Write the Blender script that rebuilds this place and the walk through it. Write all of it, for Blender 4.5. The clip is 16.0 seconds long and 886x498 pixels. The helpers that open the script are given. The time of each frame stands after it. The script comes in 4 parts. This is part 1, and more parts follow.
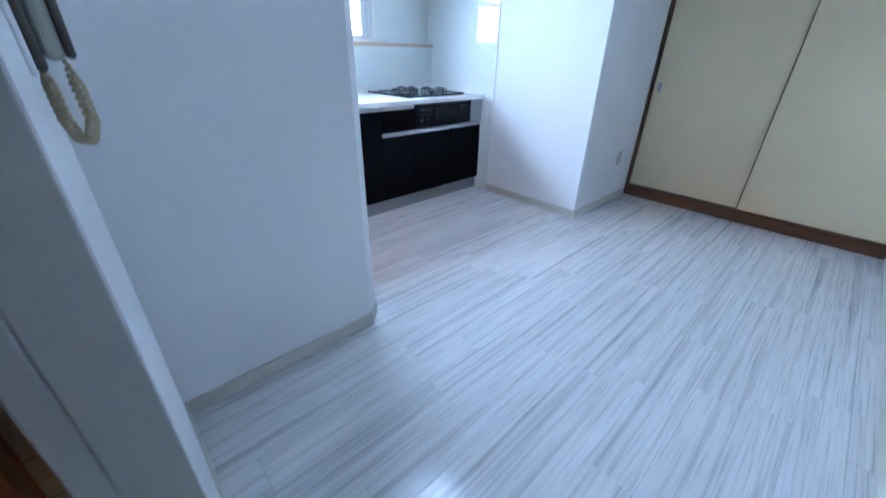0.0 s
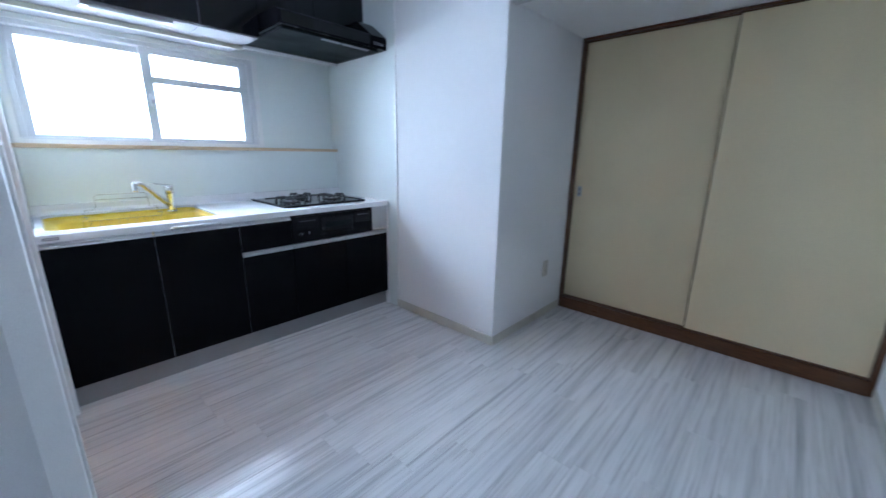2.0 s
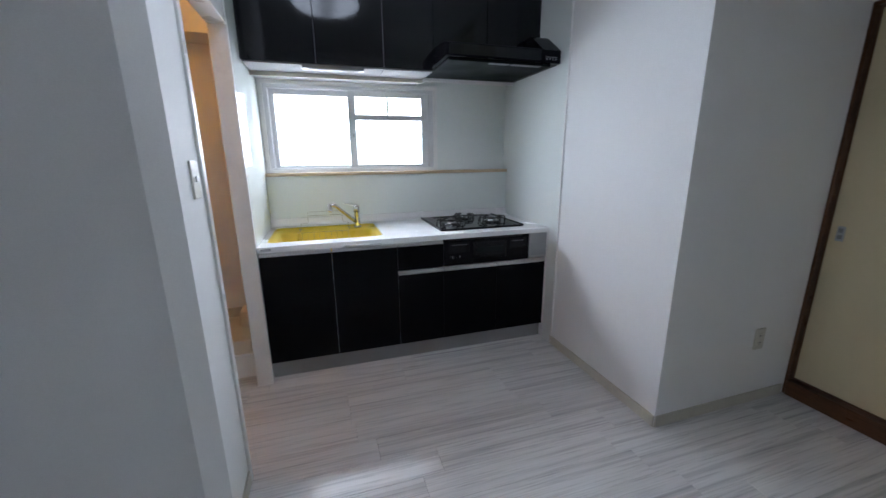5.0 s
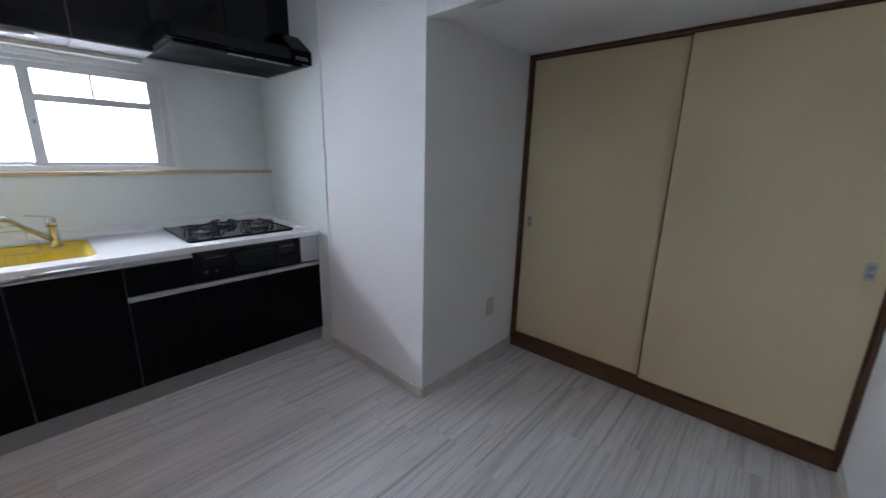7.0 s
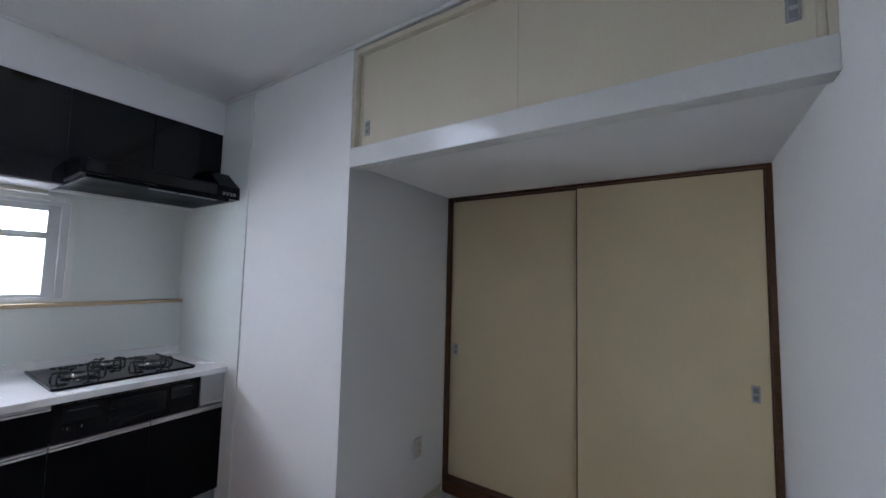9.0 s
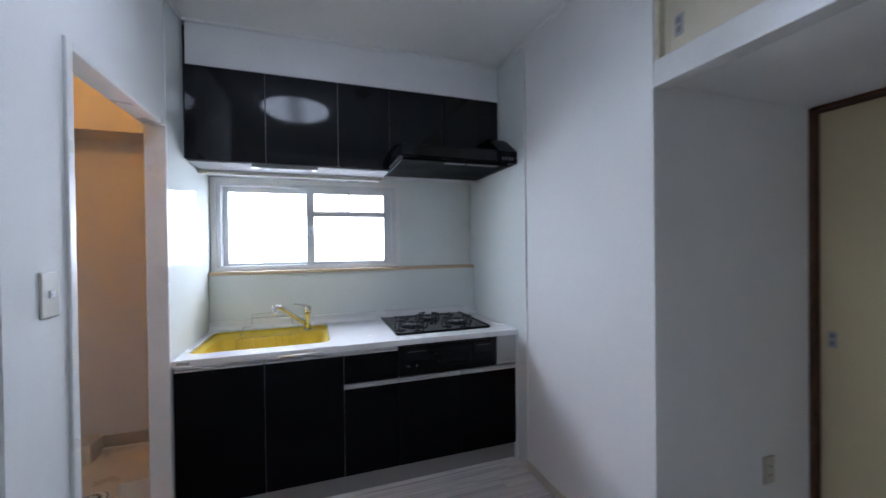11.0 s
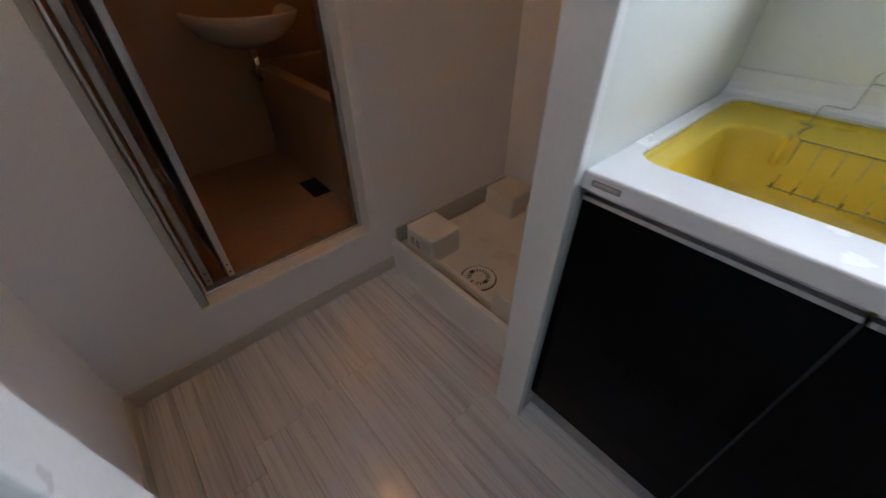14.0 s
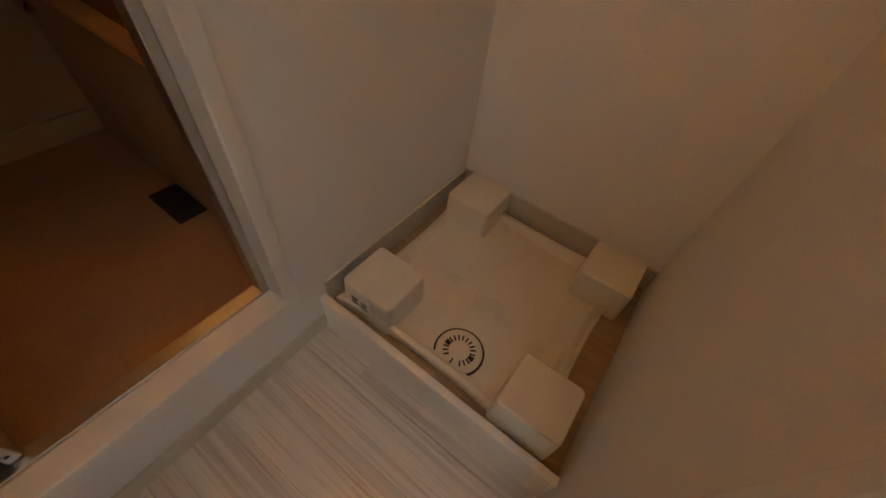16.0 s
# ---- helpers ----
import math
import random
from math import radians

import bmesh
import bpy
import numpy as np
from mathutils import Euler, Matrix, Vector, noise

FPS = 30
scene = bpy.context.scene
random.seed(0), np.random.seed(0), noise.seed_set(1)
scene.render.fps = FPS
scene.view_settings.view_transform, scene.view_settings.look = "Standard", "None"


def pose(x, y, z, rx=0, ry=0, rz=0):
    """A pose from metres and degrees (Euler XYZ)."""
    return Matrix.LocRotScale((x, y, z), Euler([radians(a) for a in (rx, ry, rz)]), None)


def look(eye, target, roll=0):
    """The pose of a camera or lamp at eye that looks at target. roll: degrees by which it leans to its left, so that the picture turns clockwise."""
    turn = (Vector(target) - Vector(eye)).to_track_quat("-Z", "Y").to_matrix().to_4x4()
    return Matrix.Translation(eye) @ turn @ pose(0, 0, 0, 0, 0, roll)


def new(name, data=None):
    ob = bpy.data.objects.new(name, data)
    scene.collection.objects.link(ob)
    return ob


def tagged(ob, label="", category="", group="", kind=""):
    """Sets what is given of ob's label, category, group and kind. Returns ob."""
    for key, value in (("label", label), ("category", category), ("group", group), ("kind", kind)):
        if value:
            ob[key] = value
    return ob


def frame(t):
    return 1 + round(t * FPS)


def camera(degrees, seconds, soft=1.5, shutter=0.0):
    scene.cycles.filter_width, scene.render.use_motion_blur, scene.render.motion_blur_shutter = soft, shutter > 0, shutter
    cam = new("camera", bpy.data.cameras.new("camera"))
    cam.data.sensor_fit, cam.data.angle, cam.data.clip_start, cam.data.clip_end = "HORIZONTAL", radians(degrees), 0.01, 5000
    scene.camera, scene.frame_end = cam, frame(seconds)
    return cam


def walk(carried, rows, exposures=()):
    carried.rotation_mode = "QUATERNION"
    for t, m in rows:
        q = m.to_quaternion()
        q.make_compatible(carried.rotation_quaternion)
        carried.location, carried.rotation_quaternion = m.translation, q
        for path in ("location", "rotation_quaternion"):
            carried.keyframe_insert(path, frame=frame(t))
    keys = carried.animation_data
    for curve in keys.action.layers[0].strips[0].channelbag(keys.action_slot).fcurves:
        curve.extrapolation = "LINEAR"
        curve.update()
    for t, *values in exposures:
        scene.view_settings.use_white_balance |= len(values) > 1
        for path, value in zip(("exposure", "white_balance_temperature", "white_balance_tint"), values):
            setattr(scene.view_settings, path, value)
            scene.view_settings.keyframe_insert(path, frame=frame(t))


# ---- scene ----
cam = camera(99.6, 16.0, shutter=0.3)
# the walk: seconds, eye, target, lean
PATH = [
    (0, (-2.705, -2.344, 1.163), (-1.481, -1.062, 0.237), 1.2),
    (0.2, (-2.7, -2.332, 1.208), (-1.407, -1.031, 0.409), 1.0),
    (0.4, (-2.682, -2.335, 1.228), (-1.355, -0.996, 0.561), 1.5),
    (0.5, (-2.643, -2.298, 1.258), (-1.331, -0.936, 0.609), 0.9),
    (1, (-2.395, -2.332, 1.28), (-0.976, -1.033, 0.732), -0.1),
    (1.5, (-2.141, -2.433, 1.218), (-0.468, -1.485, 0.671), -1.9),
    (2, (-1.851, -2.289, 1.21), (-0.427, -0.974, 0.716), 0.8),
    (2.5, (-1.716, -2.183, 1.288), (-0.684, -0.578, 0.689), 0.6),
    (3, (-1.572, -2.218, 1.287), (-1.265, -0.33, 0.702), 5.1),
    (3.1, (-1.586, -2.22, 1.281), (-1.361, -0.322, 0.693), 3.8),
    (3.2, (-1.639, -2.276, 1.292), (-1.464, -0.372, 0.707), 2.6),
    (5.3, (-1.466, -2.267, 1.345), (-0.78, -0.449, 0.872), -0.6),
    (5.5, (-1.449, -2.274, 1.348), (-0.686, -0.49, 0.863), -0.4),
    (6, (-1.411, -2.301, 1.332), (-0.434, -0.629, 0.832), 0.1),
    (6.5, (-1.392, -2.338, 1.337), (-0.168, -0.839, 0.832), 0.7),
    (7, (-1.353, -2.371, 1.366), (0.094, -1.077, 0.889), 1.4),
    (7.5, (-1.337, -2.413, 1.384), (0.314, -1.367, 0.957), 2.0),
    (8, (-1.331, -2.442, 1.411), (0.434, -1.524, 1.207), 2.4),
    (8.2, (-1.324, -2.452, 1.419), (0.45, -1.531, 1.369), 2.1),
    (10.3, (-1.27, -2.384, 1.465), (-0.026, -0.831, 1.663), -0.5),
    (10.5, (-1.268, -2.339, 1.456), (-0.214, -0.646, 1.606), -0.2),
    (11, (-1.232, -2.121, 1.391), (-0.585, -0.229, 1.373), -0.7),
    (11.5, (-1.171, -1.808, 1.371), (-0.903, 0.172, 1.276), -1.8),
    (12, (-1.055, -1.541, 1.335), (-1.371, 0.418, 1.085), 2.2),
    (12.5, (-1.140, -1.279, 1.268), (-1.780, 0.470, 0.539), 0.5),
    (13, (-1.279, -0.988, 1.201), (-2.034, 0.582, 0.216), -0.3),
    (13.5, (-1.428, -0.722, 1.181), (-2.415, 0.632, 0.087), -0.3),
    (14, (-1.612, -0.578, 1.157), (-2.772, 0.445, -0.112), -0.2),
    (14.5, (-1.864, -0.495, 1.107), (-2.925, 0.471, -0.286), 0.9),
    (15, (-2.011, -0.318, 1.095), (-2.916, 0.615, -0.425), 1.8),
    (15.5, (-2.12, -0.216, 1.085), (-2.801, 0.784, -0.507), 7.5),
    (16, (-2.173, -0.209, 1.092), (-2.818, 0.919, -0.429), 9.2),
]
EXPOSURES = [(0, 0.56, 4550, 9), (1, 0.26, 4700, 9), (1.5, 0.15, 4850, 10), (3, -0.08, 5100, 11), (5.5, -0.50, 5750, 13), (7, -0.60, 5750, 15), (8, -0.67, 5750, 16),
             (10.5, -0.54, 5600, 16), (11.5, -0.90, 5500, 14), (12, -1.19, 5450, 14), (12.5, -1.26, 5600, 13), (13.5, -1.13, 5800, 13), (14, -1.0, 5800, 12),
             (14.5, -0.87, 5850, 12), (15, -0.88, 6450, 12), (15.5, -0.86, 7200, 12), (16, -0.56, 7300, 12)]
walk(cam, [(t, look(e, g, r)) for t, e, g, r in PATH], EXPOSURES)

# ---- light ----
world = bpy.data.worlds.new("sky")
scene.world = world
world.use_nodes = True
_sky = world.node_tree.nodes.new("ShaderNodeTexSky")
_sky.sky_type, _sky.sun_disc, _sky.sun_elevation, _sky.sun_rotation = "NISHITA", False, radians(40), radians(150)
world.node_tree.links.new(_sky.outputs[0], world.node_tree.nodes["Background"].inputs[0])
world.node_tree.nodes["Background"].inputs[1].default_value = 0.1

WINDOW_WATTS, LAMP_GLOW, WARM_GLOW, BATH_GLOW = 112.0, 9.0, 225.0, 120.0


def area_lamp(name, m, sx, sy, watts, color):
    d = bpy.data.lights.new(name, "AREA")
    d.shape, d.size, d.size_y, d.energy, d.color = "RECTANGLE", sx, sy, watts, color
    ob = new(name, d)
    ob.matrix_world = m
    return ob


# overcast sky above the kitchen window
area_lamp("window_daylight", look((-1.22, 1.42, 1.88), (-1.22, 0.85, 1.52)), 2.2, 1.3, WINDOW_WATTS, (0.93, 0.97, 1.0))

# ---- materials ----


def node(nt, kind, **props):
    n = nt.nodes.new(kind)
    for k, v in props.items():
        n.inputs[k].default_value = v
    return n


def ramp(nt, src, stops):
    r = nt.nodes.new("ShaderNodeValToRGB")
    while len(r.color_ramp.elements) < len(stops):
        r.color_ramp.elements.new(0.5)
    for e, (p, c) in zip(r.color_ramp.elements, stops):
        e.position, e.color = p, (*c, 1) if len(c) == 3 else c
    nt.links.new(src, r.inputs[0])
    return r.outputs[0]


def mat(name, color, rough=0.5, metal=0.0, grain=(60.0, 0.06), stain=(3.0, 0.05), bump=(200.0, 0.1), stretch=(1, 1, 1), coat=0.0,
        rough_var=0.08, spec=0.5):
    """A surface with fine grain and broad stains that vary its colour, uneven gloss and fine relief."""
    m = bpy.data.materials.new(name)
    m.use_nodes = True
    nt = m.node_tree
    b = nt.nodes["Principled BSDF"]
    b.inputs["Metallic"].default_value = metal
    b.inputs["Coat Weight"].default_value = coat
    b.inputs["Specular IOR Level"].default_value = spec
    tc = nt.nodes.new("ShaderNodeTexCoord")
    mp = nt.nodes.new("ShaderNodeMapping")
    mp.inputs["Scale"].default_value = stretch
    info = nt.nodes.new("ShaderNodeObjectInfo")
    add = nt.nodes.new("ShaderNodeVectorMath")
    nt.links.new(tc.outputs["Object"], mp.inputs[0])
    nt.links.new(mp.outputs[0], add.inputs[0])
    nt.links.new(info.outputs["Random"], add.inputs[1])
    base = nt.nodes.new("ShaderNodeRGB")
    base.outputs[0].default_value = (*color, 1)
    col = base.outputs[0]
    fine = None
    for scale, amount in (grain, stain):
        n = node(nt, "ShaderNodeTexNoise", Scale=scale, Detail=4.0)
        nt.links.new(add.outputs[0], n.inputs["Vector"])
        fine = fine or n
        v = ramp(nt, n.outputs[0], [(0.3, (1 - amount,) * 3), (0.7, (1 + amount * 0.4,) * 3)])
        mix = nt.nodes.new("ShaderNodeMix")
        mix.data_type, mix.blend_type = "RGBA", "MULTIPLY"
        mix.inputs[0].default_value = 1.0
        nt.links.new(col, mix.inputs[6])
        nt.links.new(v, mix.inputs[7])
        col = mix.outputs[2]
    nt.links.new(col, b.inputs["Base Color"])
    rn = node(nt, "ShaderNodeTexNoise", Scale=5.0, Detail=5.0)
    nt.links.new(add.outputs[0], rn.inputs["Vector"])
    mr = nt.nodes.new("ShaderNodeMapRange")
    mr.inputs[1].default_value, mr.inputs[2].default_value = 0.3, 0.7
    mr.inputs[3].default_value, mr.inputs[4].default_value = max(rough - rough_var, 0.02), min(rough + rough_var, 1)
    nt.links.new(rn.outputs[0], mr.inputs[0])
    nt.links.new(mr.outputs[0], b.inputs["Roughness"])
    if bump[1]:
        bn = node(nt, "ShaderNodeTexNoise", Scale=bump[0], Detail=3.0)
        nt.links.new(add.outputs[0], bn.inputs["Vector"])
        bp = node(nt, "ShaderNodeBump", Strength=bump[1], Distance=0.002)
        nt.links.new(bn.outputs[0], bp.inputs["Height"])
        nt.links.new(bp.outputs[0], b.inputs["Normal"])
    return m


def glow(name, color, strength):
    m = bpy.data.materials.new(name)
    m.use_nodes = True
    b = m.node_tree.nodes["Principled BSDF"]
    b.inputs["Base Color"].default_value = (0.8, 0.8, 0.78, 1)
    b.inputs["Emission Color"].default_value = (*color, 1)
    b.inputs["Emission Strength"].default_value = strength
    return m


def plank_material():
    """White vinyl plank printed with long grey grain streaks along its length."""
    m = bpy.data.materials.new("plank")
    m.use_nodes = True
    nt = m.node_tree
    b = nt.nodes["Principled BSDF"]
    tc, info = nt.nodes.new("ShaderNodeTexCoord"), nt.nodes.new("ShaderNodeObjectInfo")
    off = nt.nodes.new("ShaderNodeVectorMath")
    off.operation = "MULTIPLY_ADD"
    off.inputs[1].default_value = (37.0, 11.0, 23.0)
    nt.links.new(info.outputs["Random"], off.inputs[0])
    nt.links.new(tc.outputs["Object"], off.inputs[2])
    cols = []
    for stretch, scale, detail, stops in (
            ((0.38, 31, 1), 1.0, 1.8, [(0.0, (0.53, 0.525, 0.52)), (0.36, (0.57, 0.565, 0.56)), (0.42, (0.66, 0.65, 0.64)), (0.5, (0.70, 0.69, 0.675)), (1.0, (0.72, 0.71, 0.695))]),
            ((0.8, 48, 1), 1.0, 2.0, [(0.33, (0.79, 0.79, 0.795)), (0.42, (0.97, 0.97, 0.97)), (0.8, (1, 1, 1))]),
            ((4.0, 150, 1), 1.0, 5.0, [(0.30, (0.70, 0.70, 0.705)), (0.45, (0.94, 0.94, 0.94)), (0.6, (1, 1, 1))]),
            ((1.6, 6, 1), 1.0, 2.0, [(0.3, (0.92, 0.92, 0.925)), (0.6, (1, 1, 1))])):
        mp = nt.nodes.new("ShaderNodeMapping")
        mp.inputs["Scale"].default_value = stretch
        nt.links.new(off.outputs[0], mp.inputs[0])
        n = node(nt, "ShaderNodeTexNoise", Scale=scale, Detail=detail, Distortion=0.12)
        nt.links.new(mp.outputs[0], n.inputs["Vector"])
        cols.append(ramp(nt, n.outputs[0], stops))
    col = cols[0]
    for c in cols[1:]:
        mix = nt.nodes.new("ShaderNodeMix")
        mix.data_type, mix.blend_type = "RGBA", "MULTIPLY"
        mix.inputs[0].default_value = 1.0
        nt.links.new(col, mix.inputs[6])
        nt.links.new(c, mix.inputs[7])
        col = mix.outputs[2]
    nt.links.new(col, b.inputs["Base Color"])
    b.inputs["Roughness"].default_value = 0.2
    rn = node(nt, "ShaderNodeTexNoise", Scale=14.0, Detail=5.0)
    nt.links.new(tc.outputs["Object"], rn.inputs["Vector"])
    rr = nt.nodes.new("ShaderNodeMapRange")
    rr.inputs[3].default_value, rr.inputs[4].default_value = 0.09, 0.21
    nt.links.new(rn.outputs[0], rr.inputs[0])
    nt.links.new(rr.outputs[0], b.inputs["Roughness"])
    bp = node(nt, "ShaderNodeBump", Strength=0.06, Distance=0.002)
    nt.links.new(cols[2], bp.inputs["Height"])
    nt.links.new(bp.outputs[0], b.inputs["Normal"])
    return m


WALLPAPER = mat("wallpaper", (0.80, 0.80, 0.79), 0.75, grain=(300, 0.05), stain=(1.3, 0.04), bump=(420, 0.35))
CEILING_PAPER = mat("ceiling_paper", (0.85, 0.85, 0.84), 0.85, grain=(220, 0.06), stain=(1.0, 0.05), bump=(260, 0.4))
PANEL = mat("kitchen_panel", (0.77, 0.81, 0.785), 0.025, grain=(90, 0.02), stain=(1.2, 0.04), bump=(3, 0.0), rough_var=0.008, spec=0.6)
TRIM = mat("white_trim", (0.78, 0.78, 0.76), 0.35, grain=(90, 0.03), stain=(6, 0.05), bump=(150, 0.08))
GREY_CASING = mat("grey_casing_board", (0.40, 0.41, 0.375), 0.45, grain=(90, 0.03), stain=(6, 0.05), bump=(150, 0.08))
SKIRT = mat("grey_skirting", (0.58, 0.555, 0.475), 0.5, grain=(120, 0.06), stain=(5, 0.1))
PLANK = plank_material()
SUBFLOOR = mat("floor_joint", (0.22, 0.21, 0.2), 0.8)
CREAM = mat("cream_cloth_paper", (0.73, 0.62, 0.39), 0.8, grain=(350, 0.08), stain=(2, 0.05), bump=(500, 0.3))
CREAM_UP = mat("cream_painted_board", (0.68, 0.62, 0.48), 0.55, grain=(200, 0.05), stain=(2, 0.06), bump=(200, 0.15))
BROWN = mat("brown_wood", (0.125, 0.052, 0.020), 0.35, grain=(14, 0.35), stain=(2, 0.2), stretch=(8, 1, 8), bump=(60, 0.15))
ORANGE_WOOD = mat("orange_brown_wood", (0.33, 0.12, 0.035), 0.35, grain=(10, 0.3), stain=(2, 0.2), stretch=(6, 6, 0.6), bump=(40, 0.1))
BLACK = mat("black_laminate", (0.006, 0.006, 0.008), 0.07, grain=(30, 0.3), stain=(3, 0.3), stretch=(30, 1, 1.2), bump=(20, 0.0), rough_var=0.02, spec=0.36)
BLACK_LOW = mat("black_laminate_doors", (0.004, 0.004, 0.005), 0.12, grain=(30, 0.12), stain=(3, 0.15), stretch=(30, 1, 1.2), bump=(20, 0.0), rough_var=0.03, spec=0.07)
HOOD_BLACK = mat("black_enamel", (0.008, 0.008, 0.010), 0.22, grain=(80, 0.3), stain=(4, 0.3), bump=(200, 0.05), spec=0.12)
HOOD_UNDER = mat("hood_plate", (0.010, 0.013, 0.014), 0.5, grain=(60, 0.1), stain=(4, 0.1), spec=0.05)
ALU = mat("aluminium", (0.60, 0.60, 0.60), 0.33, 1.0, grain=(120, 0.04), stain=(2, 0.03), bump=(300, 0.03), rough_var=0.03)
ALU_WIN = mat("window_aluminium", (0.66, 0.67, 0.68), 0.4, 0.35, grain=(120, 0.04), stain=(4, 0.05), bump=(300, 0.03))
FAUCET_METAL = mat("faucet_metal", (0.70, 0.70, 0.69), 0.17, 1.0, grain=(50, 0.03), stain=(8, 0.05), bump=(30, 0.0), rough_var=0.03)
CHROME = mat("chrome", (0.82, 0.82, 0.82), 0.06, 1.0, grain=(50, 0.03), stain=(8, 0.05), bump=(30, 0.0), rough_var=0.03)
STEEL = mat("steel_sheet", (0.48, 0.49, 0.50), 0.36, 0.8, grain=(150, 0.05), stain=(3, 0.04), rough_var=0.03)
KICK = mat("grey_kick_board", (0.33, 0.33, 0.325), 0.34, 0.5, grain=(150, 0.05), stain=(1.5, 0.04), bump=(300, 0.04), rough_var=0.03)
COUNTER = mat("white_solid_surface", (0.83, 0.83, 0.83), 0.22, grain=(500, 0.05), stain=(3, 0.03), bump=(200, 0.02))
YELLOW = mat("yellow_resin", (0.76, 0.555, 0.05), 0.33, grain=(150, 0.03), stain=(5, 0.04), bump=(120, 0.01), spec=0.35)
GLASS_BLACK = mat("black_glass", (0.012, 0.012, 0.014), 0.07, grain=(90, 0.3), stain=(8, 0.3), bump=(30, 0.0), rough_var=0.03, spec=0.3)
IRON = mat("cast_iron", (0.015, 0.015, 0.016), 0.45, grain=(150, 0.3), stain=(20, 0.3), bump=(300, 0.3))
BURNER = mat("burner_steel", (0.45, 0.45, 0.46), 0.2, 1.0)
DIM_MARK = mat("dark_print", (0.05, 0.05, 0.055), 0.5)
GREY_MARK = mat("grey_print", (0.25, 0.25, 0.26), 0.5)
LEDGE = mat("beech_ledge", (0.60, 0.46, 0.30), 0.45, grain=(12, 0.15), stain=(3, 0.1), stretch=(1, 12, 12), bump=(60, 0.1))
PLATE = mat("plate_plastic", (0.56, 0.54, 0.47), 0.4, grain=(90, 0.02), stain=(9, 0.05))
PAN = mat("pan_plastic", (0.74, 0.70, 0.60), 0.33, grain=(140, 0.03), stain=(5, 0.07), bump=(250, 0.05))
PLATFORM = mat("tan_board", (0.42, 0.31, 0.19), 0.6, grain=(14, 0.2), stain=(4, 0.12), stretch=(1, 8, 1))
DARK = mat("dark_gap", (0.02, 0.02, 0.02), 0.7)
SMOKE = mat("aged_plastic", (0.60, 0.48, 0.26), 0.45, grain=(90, 0.04), stain=(9, 0.1))
PHONE = mat("grey_green_plastic", (0.42, 0.43, 0.36), 0.45, grain=(90, 0.05), stain=(9, 0.08))
PHONE_DARK = mat("dark_brown_plastic", (0.08, 0.07, 0.055), 0.4)
CORD = mat("cord_rubber", (0.48, 0.40, 0.23), 0.5)
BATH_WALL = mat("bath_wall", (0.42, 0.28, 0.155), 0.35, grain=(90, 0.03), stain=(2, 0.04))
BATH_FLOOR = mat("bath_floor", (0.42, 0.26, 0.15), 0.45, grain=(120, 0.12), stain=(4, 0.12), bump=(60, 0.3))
CERAMIC = mat("ceramic", (0.72, 0.66, 0.56), 0.12, grain=(90, 0.02), stain=(5, 0.05), bump=(50, 0.0))
DOME = glow("lamp_dome", (0.86, 0.92, 1.0), LAMP_GLOW)


def two_panel_dome(m):
    """The cover is brightest over the two light panels beside its middle."""
    nt = m.node_tree
    tc, sep, mr, mul = (nt.nodes.new(k) for k in ("ShaderNodeTexCoord", "ShaderNodeSeparateXYZ", "ShaderNodeMapRange", "ShaderNodeMath"))
    nt.links.new(tc.outputs["Object"], sep.inputs[0])
    ab = nt.nodes.new("ShaderNodeMath")
    ab.operation = "ABSOLUTE"
    nt.links.new(sep.outputs["X"], ab.inputs[0])
    nt.links.new(ab.outputs[0], mr.inputs[0])
    mr.interpolation_type = "SMOOTHSTEP"
    mr.inputs[1].default_value, mr.inputs[2].default_value, mr.inputs[3].default_value, mr.inputs[4].default_value = 0.0, 0.12, 0.6, 1.3
    mul.operation = "MULTIPLY"
    mul.inputs[1].default_value = LAMP_GLOW
    nt.links.new(mr.outputs[0], mul.inputs[0])
    nt.links.new(mul.outputs[0], nt.nodes["Principled BSDF"].inputs["Emission Strength"])


two_panel_dome(DOME)
WARM = glow("warm_bulb", (1.0, 0.42, 0.07), WARM_GLOW)
WARM_BATH = glow("warm_bath_bulb", (1.0, 0.42, 0.09), BATH_GLOW)
# glow of the added fill bulb in the hall
HALL_FILL = glow("hall_fill_glow", (1.0, 0.48, 0.12), 60.0)
SKYGLOW = glow("bright_overcast", (0.97, 0.99, 1.0), 6.0)
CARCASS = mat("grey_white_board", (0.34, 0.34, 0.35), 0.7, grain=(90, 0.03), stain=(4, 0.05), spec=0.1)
BEAM = mat("gloss_white_paint", (0.74, 0.74, 0.72), 0.16, grain=(90, 0.03), stain=(5, 0.04), bump=(60, 0.03), rough_var=0.04)
RACK_WIRE = mat("rack_wire", (0.42, 0.40, 0.34), 0.3, 1.0)
UNDER_WHITE = mat("white_board", (0.80, 0.80, 0.80), 0.35, grain=(90, 0.03), stain=(4, 0.05))


def glass_material():
    m = bpy.data.materials.new("window_glass")
    m.use_nodes = True
    b = m.node_tree.nodes["Principled BSDF"]
    b.inputs["Transmission Weight"].default_value = 1.0
    b.inputs["Roughness"].default_value = 0.12
    b.inputs["IOR"].default_value = 1.05
    b.inputs["Base Color"].default_value = (0.97, 0.98, 0.98, 1)
    return m


GLASS = glass_material()

# ---- mesh helpers ----


